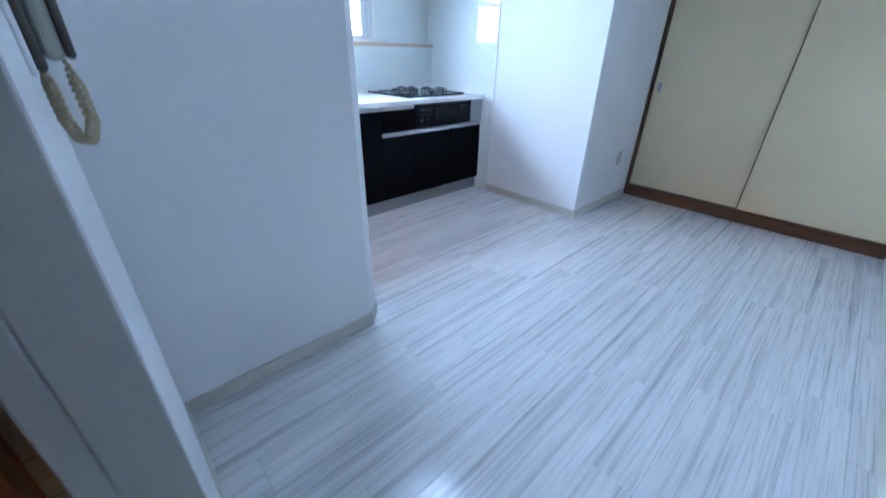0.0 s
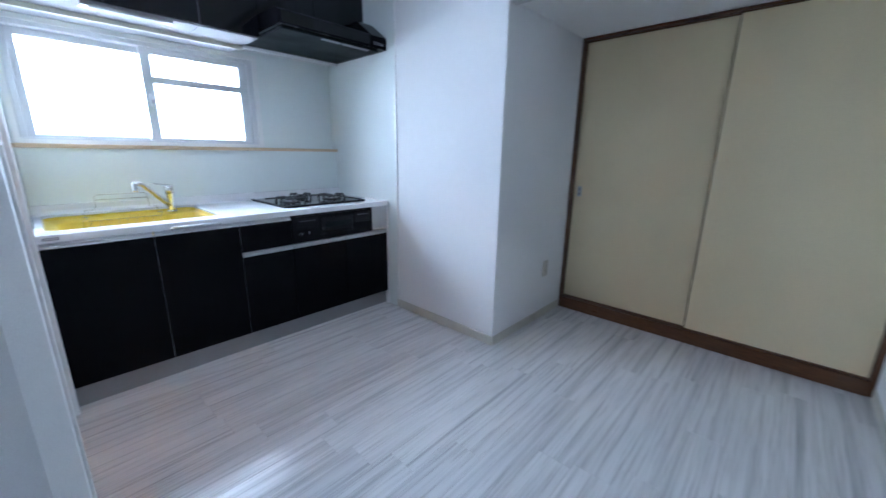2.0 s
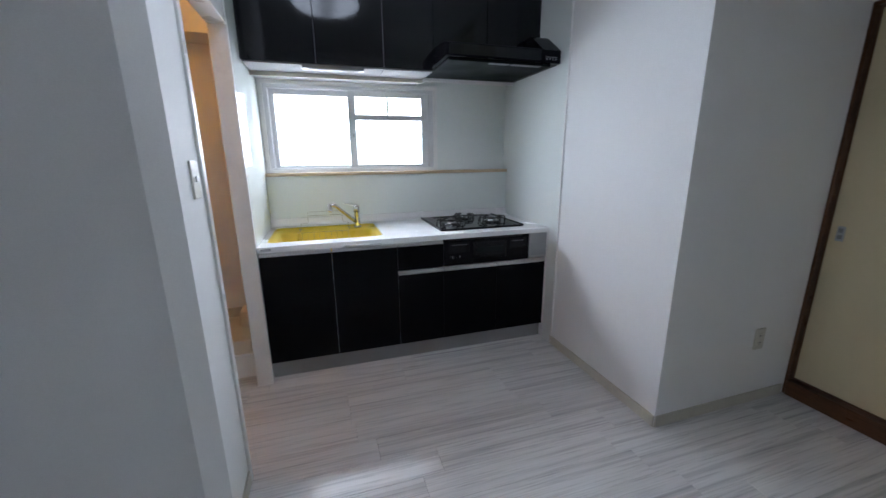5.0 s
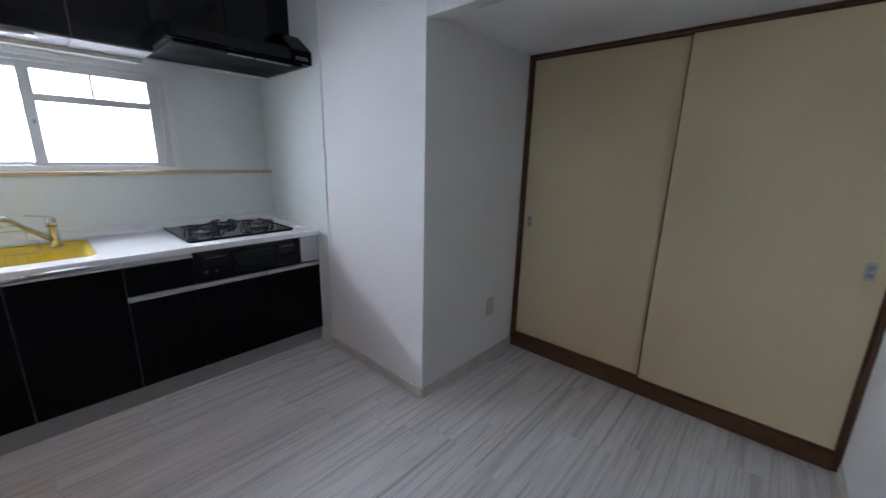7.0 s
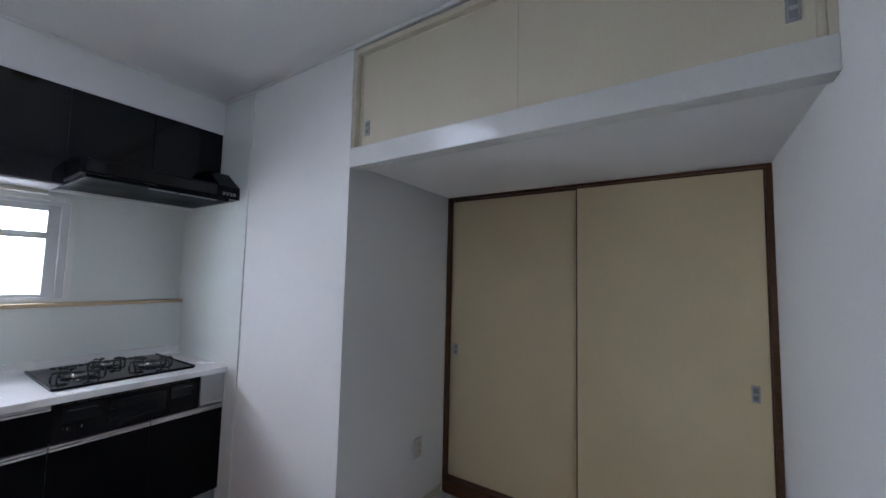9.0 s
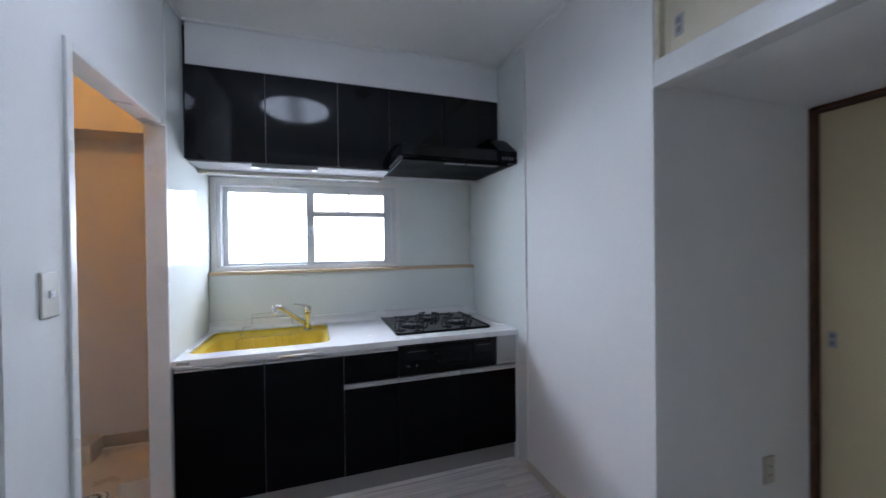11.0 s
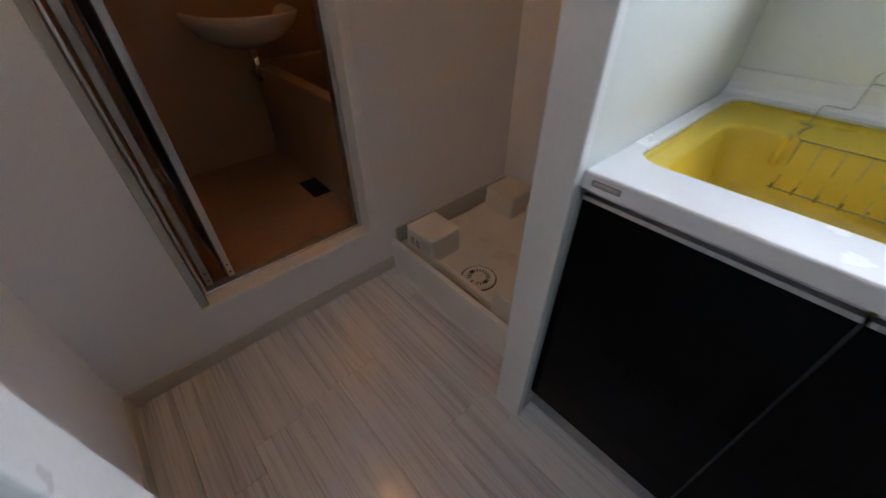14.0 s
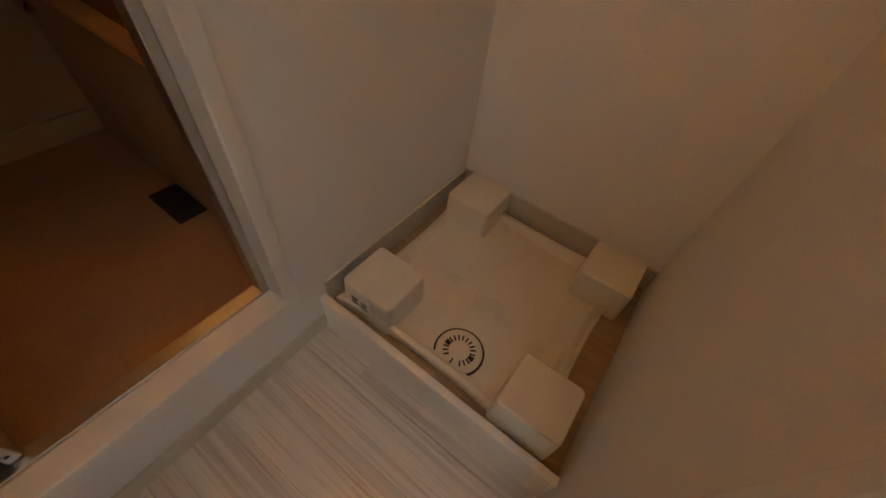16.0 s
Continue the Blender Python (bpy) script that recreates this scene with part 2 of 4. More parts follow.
def link(name, bm, material, parent=None, label="", smooth=False):
    me = bpy.data.meshes.new(name)
    bmesh.ops.recalc_face_normals(bm, faces=bm.faces)
    bm.to_mesh(me)
    bm.free()
    for mm in (material if isinstance(material, (list, tuple)) else [material]):
        me.materials.append(mm)
    if smooth:
        for p in me.polygons:
            p.use_smooth = True
    ob = new(name, me)
    if parent is not None:
        ob.parent = parent
    if label:
        tagged(ob, label)
    return ob


def part(name, bm, material, parent, label="", smooth=False):
    return link(name, bm, material, parent, label, smooth)


def thing(name, label, category, group="", at=(0, 0, 0)):
    ob = new(name)
    ob.empty_display_size = 0.05
    ob.location = at
    return tagged(ob, label, category, group)


def add_box(bm, x0, x1, y0, y1, z0, z1, bev=0.0, seg=1):
    tmp = bmesh.new()
    bmesh.ops.create_cube(tmp, size=1)
    for v in tmp.verts:
        v.co = Vector((x0 + (v.co.x + .5) * (x1 - x0), y0 + (v.co.y + .5) * (y1 - y0), z0 + (v.co.z + .5) * (z1 - z0)))
    if bev:
        bmesh.ops.bevel(tmp, geom=tmp.edges[:], offset=bev, segments=seg, affect="EDGES", profile=0.5)
    me = bpy.data.meshes.new("tmp")
    tmp.to_mesh(me)
    tmp.free()
    bm.from_mesh(me)
    bpy.data.meshes.remove(me)
    return bm


def boxes(*list_of, bev=0.0, seg=1):
    bm = bmesh.new()
    for b in list_of:
        add_box(bm, *b, bev=bev, seg=seg)
    return bm


def box(x0, x1, y0, y1, z0, z1, bev=0.003, seg=2):
    return add_box(bmesh.new(), x0, x1, y0, y1, z0, z1, bev, seg)


def add_prism(bm, pts, axis, a, b):
    """A solid whose outline pts (in the two other axes, in order) runs from a to b along axis."""
    def co(p, t):
        return {"x": (t, p[0], p[1]), "y": (p[0], t, p[1]), "z": (p[0], p[1], t)}[axis]
    lo = [bm.verts.new(co(p, a)) for p in pts]
    hi = [bm.verts.new(co(p, b)) for p in pts]
    n = len(pts)
    bm.faces.new(lo)
    bm.faces.new(hi)
    for i in range(n):
        bm.faces.new((lo[i], lo[(i + 1) % n], hi[(i + 1) % n], hi[i]))
    return bm


def prism(pts, axis, a, b):
    return add_prism(bmesh.new(), pts, axis, a, b)


def add_lathe(bm, profile, c=(0, 0, 0), m=None, n=32, cap=True):
    """Turns (radius, height) pairs round the z axis through c, or through the matrix m."""
    m = m or Matrix.Translation(c)
    rings = []
    for r, h in profile:
        rings.append([bm.verts.new(m @ Vector((r * math.cos(2 * math.pi * i / n), r * math.sin(2 * math.pi * i / n), h))) for i in range(n)])
    for a, b in zip(rings, rings[1:]):
        for i in range(n):
            bm.faces.new((a[i], a[(i + 1) % n], b[(i + 1) % n], b[i]))
    if cap:
        bm.faces.new(rings[0])
        bm.faces.new(rings[-1])
    return bm


def lathe(profile, c=(0, 0, 0), m=None, n=32, cap=True):
    return add_lathe(bmesh.new(), profile, c, m, n, cap)


def add_tube(bm, pts, r, n=8):
    """A round bar along the points."""
    pts = [Vector(p) for p in pts]
    rings, up = [], Vector((0, 0, 1))
    for i, p in enumerate(pts):
        d = (pts[min(i + 1, len(pts) - 1)] - pts[max(i - 1, 0)]).normalized()
        ref = up if abs(d.dot(up)) < 0.95 else Vector((1, 0, 0))
        s = d.cross(ref).normalized()
        u = s.cross(d).normalized()
        rr = r[i] if isinstance(r, (list, tuple)) else r
        rings.append([bm.verts.new(p + rr * (math.cos(2 * math.pi * k / n) * s + math.sin(2 * math.pi * k / n) * u)) for k in range(n)])
    for a, b in zip(rings, rings[1:]):
        for k in range(n):
            bm.faces.new((a[k], a[(k + 1) % n], b[(k + 1) % n], b[k]))
    bm.faces.new(rings[0])
    bm.faces.new(rings[-1])
    return bm


def tube(pts, r, n=8):
    return add_tube(bmesh.new(), pts, r, n)


def arc(p, q, bulge, n=10):
    """Points from p to q along a bow that stands off by the vector bulge in the middle."""
    p, q, bulge = Vector(p), Vector(q), Vector(bulge)
    return [p.lerp(q, i / n) + bulge * math.sin(math.pi * i / n) for i in range(n + 1)]


def round_rect(x0, x1, y0, y1, r, n=5):
    out = []
    for cx, cy, a in ((x1 - r, y1 - r, 0), (x0 + r, y1 - r, 90), (x0 + r, y0 + r, 180), (x1 - r, y0 + r, 270)):
        for i in range(n + 1):
            t = radians(a + 90 * i / n)
            out.append((cx + r * math.cos(t), cy + r * math.sin(t)))
    return out


def structure(name, bm, material, label, category=""):
    return tagged(link(name, bm, material), label, category, kind="structure")


# ---- the rooms: right wall x = 0, kitchen left wall x = -1.9, far left wall x = -2.73, window wall y = 0.76 ----
CEIL, XL, XP, XB, YR, YP, XC = 2.63, -1.90, -1.970, -2.73, -2.785, -1.025, 0.94

structure("floor", boxes((-4.1, 1.3, -2.905, 0.97, -0.12, -0.006)), SUBFLOOR, "white grained plank floor with long grey streaks", "floor")
structure("ceiling", boxes((-4.1, 1.3, -2.905, 0.97, CEIL, CEIL + 0.12)), CEILING_PAPER, "white papered ceiling", "ceiling")

# window wall with its opening
WX0, WX1, WZ0, WZ1 = -1.86, -0.632, 1.245, 1.855
structure("wall_window", boxes(
    (XP, WX0, 0.765, 0.92, 0, CEIL), (WX1, 0.1, 0.765, 0.92, 0, CEIL), (WX0, WX1, 0.765, 0.92, 0, WZ0), (WX0, WX1, 0.765, 0.92, WZ1, CEIL)),
    WALLPAPER, "white kitchen wall with the window in it", "wall")
structure("wall_washroom_back", boxes((-4.0, XP, 0.84, 0.97, 0, CEIL)), WALLPAPER, "white papered wall behind the washing machine pan", "wall")
# right wall: kitchen side and the pier beside the closet
structure("wall_kitchen_side", boxes((0.0, 1.06, YP, 0.92, 0, CEIL)), WALLPAPER, "white papered wall between hob and closet", "wall")
structure("wall_closet_back", boxes((XC + 0.10, 1.3, YR, YP, 0, CEIL)), CREAM_UP, "plain back of the closet", "wall")
structure("wall_long", boxes((-4.0, 1.3, YR - 0.12, YR, 0, CEIL)), WALLPAPER, "white papered long wall", "wall")
# switch wall with its blunted corner, door head and end post
sw = bmesh.new()
add_prism(sw, [(XB, -1.07), (-1.955, -1.07), (XL + .004, -1.012), (XL, -0.75), (XP, -0.75), (XP, -0.925), (XB, -0.925)], "z", 0, CEIL)
add_box(sw, XP, XL, -0.75, -0.01, 1.985, CEIL)
add_box(sw, XP, XL, -0.01, 0.765, 0, CEIL)
structure("wall_switch", sw, WALLPAPER, "white papered wall with the washroom doorway", "wall")
# far left wall: washroom, strip beside the hall doorway, door head
structure("wall_far", boxes(
    (XB - 0.07, XB, -1.90, -1.05, 0, CEIL), (XB - 0.09, XB, -1.05, -0.605, 0, CEIL), (XB - 0.09, XB, 0.02, 0.84, 0, CEIL), (XB - 0.09, XB, -0.605, 0.02, 0, 0.235),
    (XB - 0.09, XB, -0.605, 0.02, 2.03, CEIL), (XB - 0.07, XB, -2.70, -1.90, 2.03, CEIL), (XB - 0.09, XB, YR, -2.70, 0, CEIL)),
    WALLPAPER, "white papered wall with bathroom and hall doorways", "wall")
structure("wall_hall", boxes((-4.1, -3.98, -2.905, -0.78, 0, CEIL), (-4.0, XB - 0.09, -0.86, -0.78, 0, CEIL)), WALLPAPER, "plain hall walls", "wall")
structure("ceiling_washroom", boxes((XB, XP, -0.925, 0.84, 2.5, 2.54)), CEILING_PAPER, "white washroom ceiling", "ceiling")
structure("bulkhead", boxes((XB, XP, 0.58, 0.84, 2.085, 2.5)), WALLPAPER, "white papered bulkhead over the washing machine place", "bulkhead")
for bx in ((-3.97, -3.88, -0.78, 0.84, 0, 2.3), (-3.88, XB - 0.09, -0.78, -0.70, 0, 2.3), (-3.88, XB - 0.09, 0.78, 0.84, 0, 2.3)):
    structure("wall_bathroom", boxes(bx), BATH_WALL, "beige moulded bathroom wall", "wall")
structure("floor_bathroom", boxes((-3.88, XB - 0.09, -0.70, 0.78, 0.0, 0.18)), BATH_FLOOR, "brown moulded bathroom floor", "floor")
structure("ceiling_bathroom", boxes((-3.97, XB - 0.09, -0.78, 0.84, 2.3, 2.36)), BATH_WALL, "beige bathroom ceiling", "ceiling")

# beam and soffit over the closet recess
structure("closet_beam", box(0.0, 0.075, YR, YP, 1.985, 2.085, 0.004), BEAM, "white painted beam under the upper cupboard", "beam")
structure("ceiling_recess", boxes((0.075, XC + 0.10, YR, YP, 2.005, 2.04)), CEILING_PAPER, "white soffit of the closet recess", "ceiling")

# skirting boards
H, T = 0.062, 0.009
for bx in ((-T, 0, YP, -0.09, 0, H), (0, XC - 0.03, YP - T, YP, 0, H), (-2.70, XC - 0.03, YR, YR + T, 0, H),
           (XB, -1.959, -1.07 - T, -1.07, 0, H), (XL, XL + T, -1.0, -0.772, 0, H), (XB, XB + T, -1.90, -1.079, 0, H),
           (XB, XB + T, -0.925, 0.118, 0, H), (XB + T, XP, -0.925, -0.925 + T, 0, H),
           (XB, XB + T, 0.13, 0.84, 0.109, 0.205), (XB + T, XP, 0.84 - T, 0.84, 0.109, 0.205)):
    structure("baseboard", box(*bx, 0.002, 1), SKIRT, "grey vinyl skirting board along the wall", "baseboard")
structure("baseboard", prism([(-1.959, -1.07), (-1.959, -1.079), (-1.951, -1.079), (XL + .013, -1.015), (XL + .013, -1.0), (XL + .004, -1.0)], "z", 0, H),
          SKIRT, "grey vinyl skirting board round the corner", "baseboard")
# slim ceiling moulding
for bx in ((-0.012, 0, -2.785, 0.222, CEIL - 0.022, CEIL), (XL, 0, 0.222, 0.2355, CEIL - 0.018, CEIL), (XL, XL + 0.012, -1.0, 0.222, CEIL - 0.022, CEIL),
           (-2.7, 0, YR, YR + 0.012, CEIL - 0.022, CEIL)):
    structure("trim", box(*bx, 0.003, 1), TRIM, "slim white ceiling moulding", "moulding")
# washroom doorway casing
for bx in ((XP - 0.008, XL + 0.010, -0.772, -0.738, 0, 2.0), (XP - 0.008, XL + 0.010, -0.738, -0.012, 1.97, 2.0), (XP - 0.008, XL + 0.010, -0.028, -0.0, 0, 2.0)):
    structure("door_casing", box(*bx, 0.004), TRIM, "white painted casing of the washroom doorway", "casing")
# hall doorway casing and jamb lining, a darker grey than TRIM
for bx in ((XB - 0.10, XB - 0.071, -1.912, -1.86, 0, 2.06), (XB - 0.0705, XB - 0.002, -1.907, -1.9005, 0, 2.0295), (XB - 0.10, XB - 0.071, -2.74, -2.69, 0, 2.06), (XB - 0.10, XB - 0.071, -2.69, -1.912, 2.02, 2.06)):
    structure("door_casing", box(*bx, 0.002), GREY_CASING, "grey casing of the hall doorway", "casing")

# ---- kitchen wall panels ----
structure("wall_panel", box(XL + .0005, XL + 0.006, 0.0, 0.76, 0.0, CEIL - 0.025, 0.001, 1), PANEL, "glossy white kitchen panel on the side wall", "panel")
structure("wall_panel", box(-0.006, -.0005, -0.101, 0.76, 0.0, CEIL - 0.025, 0.001, 1), PANEL, "glossy white kitchen panel beside the hob", "panel")
structure("trim", box(-0.009, 0, -0.112, -0.101, 0.0, CEIL - 0.025, 0.003), TRIM, "white edge strip of the kitchen panel", "trim")
structure("wall_panel", boxes((XL + .007, WX0 - 0.01, 0.757, 0.7645, 1.235, 1.9), (WX1 + 0.01, -0.007, 0.757, 0.7645, 1.235, 1.9),
                              (WX0 - 0.01, WX1 + 0.01, 0.757, 0.7645, WZ1 + 0.01, 1.9)), PANEL, "glossy white panel round the window", "panel")
structure("splash_panel", box(XL + .007, -0.007, 0.694, 0.75, 0.80, 1.21, 0.001, 1), PANEL, "glossy pale backsplash above the worktop", "panel")
structure("ledge", box(XL + .007, -0.007, 0.676, 0.764, 1.211, 1.234, 0.003), LEDGE, "light wooden ledge above the backsplash", "ledge")
structure("trim", box(XL + .0065, XL + .0185, 0.246, 0.254, 1.88, CEIL - 0.03, 0.001, 1), DARK, "dark gap strip between wall cupboards and side wall", "strip")
structure("filler_board", box(XL + .020, -0.007, 0.236, 0.259, 2.388, CEIL - 0.001, 0.001, 1), UNDER_WHITE, "white filler board above the wall cupboards", "panel")

# ---- window ----


def window():
    w = tagged(link("window_1", boxes((WX0 - 0.03, WX1 + 0.03, 0.745, 0.757, WZ0 - 0.008, WZ0 + 0.012), (WX0 - 0.03, WX1 + 0.03, 0.745, 0.757, WZ1 - 0.012, WZ1 + 0.02),
                                      (WX0 - 0.03, WX0 + 0.0, 0.745, 0.757, WZ0 + .012, WZ1 - .012), (WX1 - 0.0, WX1 + 0.03, 0.745, 0.757, WZ0 + .012, WZ1 - .012)), TRIM),
               "sliding aluminium window with frosted panes in a white frame", "window", kind="structure")
    fr = []
    for x0, x1, y0, y1, z0, z1 in ((WX0, WX1, 0.758, 0.86, WZ0, WZ0 + 0.022), (WX0, WX1, 0.758, 0.86, WZ1 - 0.037, WZ1),
                                   (WX0, WX0 + 0.03, 0.758, 0.86, WZ0 + .022, WZ1 - .037), (WX1 - 0.037, WX1, 0.758, 0.86, WZ0 + .022, WZ1 - .037)):
        fr.append((x0, x1, y0, y1, z0, z1))
    part("window_frame", boxes(*fr, bev=0.002), ALU_WIN, w)

    def sash(name, x0, x1, y, st, extra=()):
        z0, z1 = WZ0 + 0.02, WZ1 - 0.035
        s = part(name, boxes((x0, x0 + st, y, y + .03, z0, z1), (x1 - st, x1, y, y + .03, z0, z1), (x0 + st, x1 - st, y, y + .03, z0, z0 + .020),
                             (x0 + st, x1 - st, y, y + .03, z1 - .038, z1), *extra, bev=0.002), ALU_WIN, w)
        return s, z0, z1
    a, z0, z1 = sash("sash", WX0 + 0.03, -1.245, 0.815, 0.034)
    p = part("pane", boxes((WX0 + 0.064, -1.279, 0.828, 0.832, z0 + .020, z1 - .038)), GLASS, a)
    p.visible_shadow = False
    b, z0, z1 = sash("sash", -1.288, WX1 - 0.037, 0.775, 0.055, ((-1.233, WX1 - 0.092, 0.775, 0.805, 1.615, 1.655), (-0.997, -0.981, 0.776, 0.802, 1.655, WZ1 - .073)))
    for pb in ((-1.233, WX1 - 0.092, 0.788, 0.792, z0 + .02, 1.615), (-1.233, -0.997, 0.788, 0.792, 1.655, z1 - .038), (-0.981, WX1 - 0.092, 0.788, 0.792, 1.655, z1 - .038)):
        p = part("pane", boxes(pb), GLASS, b)
        p.visible_shadow = False
    lk = part("window_catch", box(-1.268, -1.246, 0.758, 0.776, 1.47, 1.55, 0.004), ALU_WIN, w, "small grey catch")
    part("knob", box(-1.262, -1.252, 0.748, 0.760, 1.49, 1.515, 0.003), GREY_MARK, lk)
    part("stay", lathe([(0.006, 0), (0.006, 0.02)], (-0.989, 0.775, 1.632), n=10), ALU_WIN, w)
    return w


window()
structure("backdrop", boxes((-4.5, 2.5, 2.6, 2.62, -0.5, 4.0)), SKYGLOW, "bright overcast daylight outside", "sky")

# ---- kitchen base units ----
YF, ZK = 0.018, 0.112


def slab(x0, x1, z0, z1, y=YF):
    return box(x0 + .0015, x1 - .0015, y, y + 0.02, z0, z1, 0.0015, 1)


def rail(name, x0, x1, z, parent, h=0.024):
    """A grooved aluminium pull along a door's upper edge."""
    bm = bmesh.new()
    y = YF
    add_prism(bm, [(y + .016, z), (y - .006, z), (y - .006, z + h * .38), (y + .004, z + h * .5), (y + .004, z + h * .8), (y - .004, z + h * .86), (y - .004, z + h), (y + .016, z + h)],
              "x", x0 + .0035, x1 - .0035)
    return part(name, bm, ALU, parent, "grooved aluminium pull rail")


def base_unit(x0, x1, label, doors):
    u = thing("base_cabinet", label, "cabinet", "kitchen base units", (x0, 0.05, 0))
    off = Vector((x0, 0.05, 0))

    def put(ob):
        ob.location = -off
        return ob
    put(part("carcass", boxes((x0 + .001, x1 - .001, YF + 0.022, 0.68, ZK, 0.60 if doors[0][0] == "low" else 0.64 if x0 < -1.1 else 0.812)), UNDER_WHITE, u))
    for kind, a, b, z0, z1 in doors:
        d = put(part("drawer_front" if kind == "drawer" else "cabinet_door", slab(a, b, z0, z1), BLACK_LOW, u, "glossy black front"))
        rail("pull_rail", a, b, z1 + .001, d)
    return u


base_unit(-1.893, -1.49, "glossy black sink cabinet door with aluminium pull rail", [("door", -1.893, -1.49, ZK, 0.786)])
u2 = base_unit(-1.49, -1.09, "glossy black cabinet with towel bar below the sink", [("door", -1.49, -1.09, ZK, 0.786)])
base_unit(-1.09, -0.783, "glossy black cabinet with one drawer over a door", [("door", -1.09, -0.783, ZK, 0.598), ("drawer", -1.09, -0.783, 0.628, 0.786)])
base_unit(-0.783, -0.392, "glossy black cabinet door below the grill", [("low", -0.783, -0.392, ZK, 0.598)])
base_unit(-0.392, -0.012, "glossy black cabinet door beside the wall", [("low", -0.392, -0.012, ZK, 0.598)])
tb = thing("towel_bar", "bright metal towel bar hooked on the cabinet rail", "towel bar", at=(-1.32, 0.0, 0.81))
for pp, nm in (([(-1.416, -0.024, 0.824), (-1.198, -0.024, 0.824)], "bar"),):
    o = part(nm, tube([pp[0], pp[1]], 0.0085, 12), ALU, tb, smooth=True)
    o.location = (1.32, 0, -0.81)
for x in (-1.416, -1.198):
    o = part("hook", box(x - .007, x + .007, -0.034, -0.0005, 0.813, 0.8265, 0.003), ALU, tb)
    o.location = (1.32, 0, -0.81)
tagged(link("kick_board", box(-1.893, -0.012, 0.05, 0.064, 0.0, ZK - .002, 0.001, 1), KICK), "grey metallic kick board under the cabinets", "kick board")
for x in (-1.49, -1.09, -0.783, -0.392):
    tagged(link("gap_strip", box(x - .0012, x + .0012, YF + .006, YF + .019, ZK, 0.785 if x < -1 else 0.598, 0.0003, 1), GREY_MARK if x < -1 else DIM_MARK), "thin grey strip between cabinet fronts", "strip")
tagged(link("filler_strip", box(-0.012, -0.0065, 0.006, 0.05, 0.0, 0.812, 0.001, 1), UNDER_WHITE), "narrow white filler between cabinet and wall", "strip")

# worktop with the sink's cut-out
SX0, SX1, SY0, SY1 = -1.858, -1.160, 0.112, 0.645


def worktop():
    bm = bmesh.new()
    outer = [(XL + .007, 0.0), (-0.007, 0.0), (-0.007, 0.693), (XL + .007, 0.693)]
    inner = round_rect(SX0, SX1, SY0, SY1, 0.05, 6)
    edges = []
    for loop in (outer, inner):
        vs = [bm.verts.new((x, y, 0.85)) for x, y in loop]
        edges += [bm.edges.new((vs[i], vs[(i + 1) % len(vs)])) for i in range(len(vs))]
    bmesh.ops.triangle_fill(bm, use_beauty=True, use_dissolve=False, edges=edges)
    ex = bmesh.ops.extrude_face_region(bm, geom=bm.faces[:])
    for v in ex["geom"]:
        if isinstance(v, bmesh.types.BMVert):
            v.co.z -= 0.034
    bmesh.ops.recalc_face_normals(bm, faces=bm.faces)
    sharp = [e for e in bm.edges if all(v.co.z > 0.849 for v in e.verts) and len(e.link_faces) == 2 and abs(e.link_faces[0].normal.z - e.link_faces[1].normal.z) > 0.5]
    bmesh.ops.bevel(bm, geom=sharp, offset=0.006, segments=3, affect="EDGES", profile=0.5)
    w = tagged(link("worktop", bm, COUNTER), "white solid-surface kitchen worktop with a sink cut-out", "worktop")
    up = bmesh.new()
    add_prism(up, [(0.693, 0.85), (0.640, 0.8505), (0.660, 0.853), (0.672, 0.860), (0.678, 0.875), (0.680, 0.905), (0.693, 0.907)], "x", XL + .007, -0.007)
    part("upstand", up, COUNTER, w)
    mk = part("name_plate", box(-1.873, -1.820, -0.0015, 0.002, 0.826, 0.838, 0.0005, 1), GREY_MARK, w, "small grey plate")
    part("inlay", box(-1.869, -1.824, -0.003, -0.001, 0.829, 0.835, 0.0005, 1), STEEL, mk)
    return w


worktop()


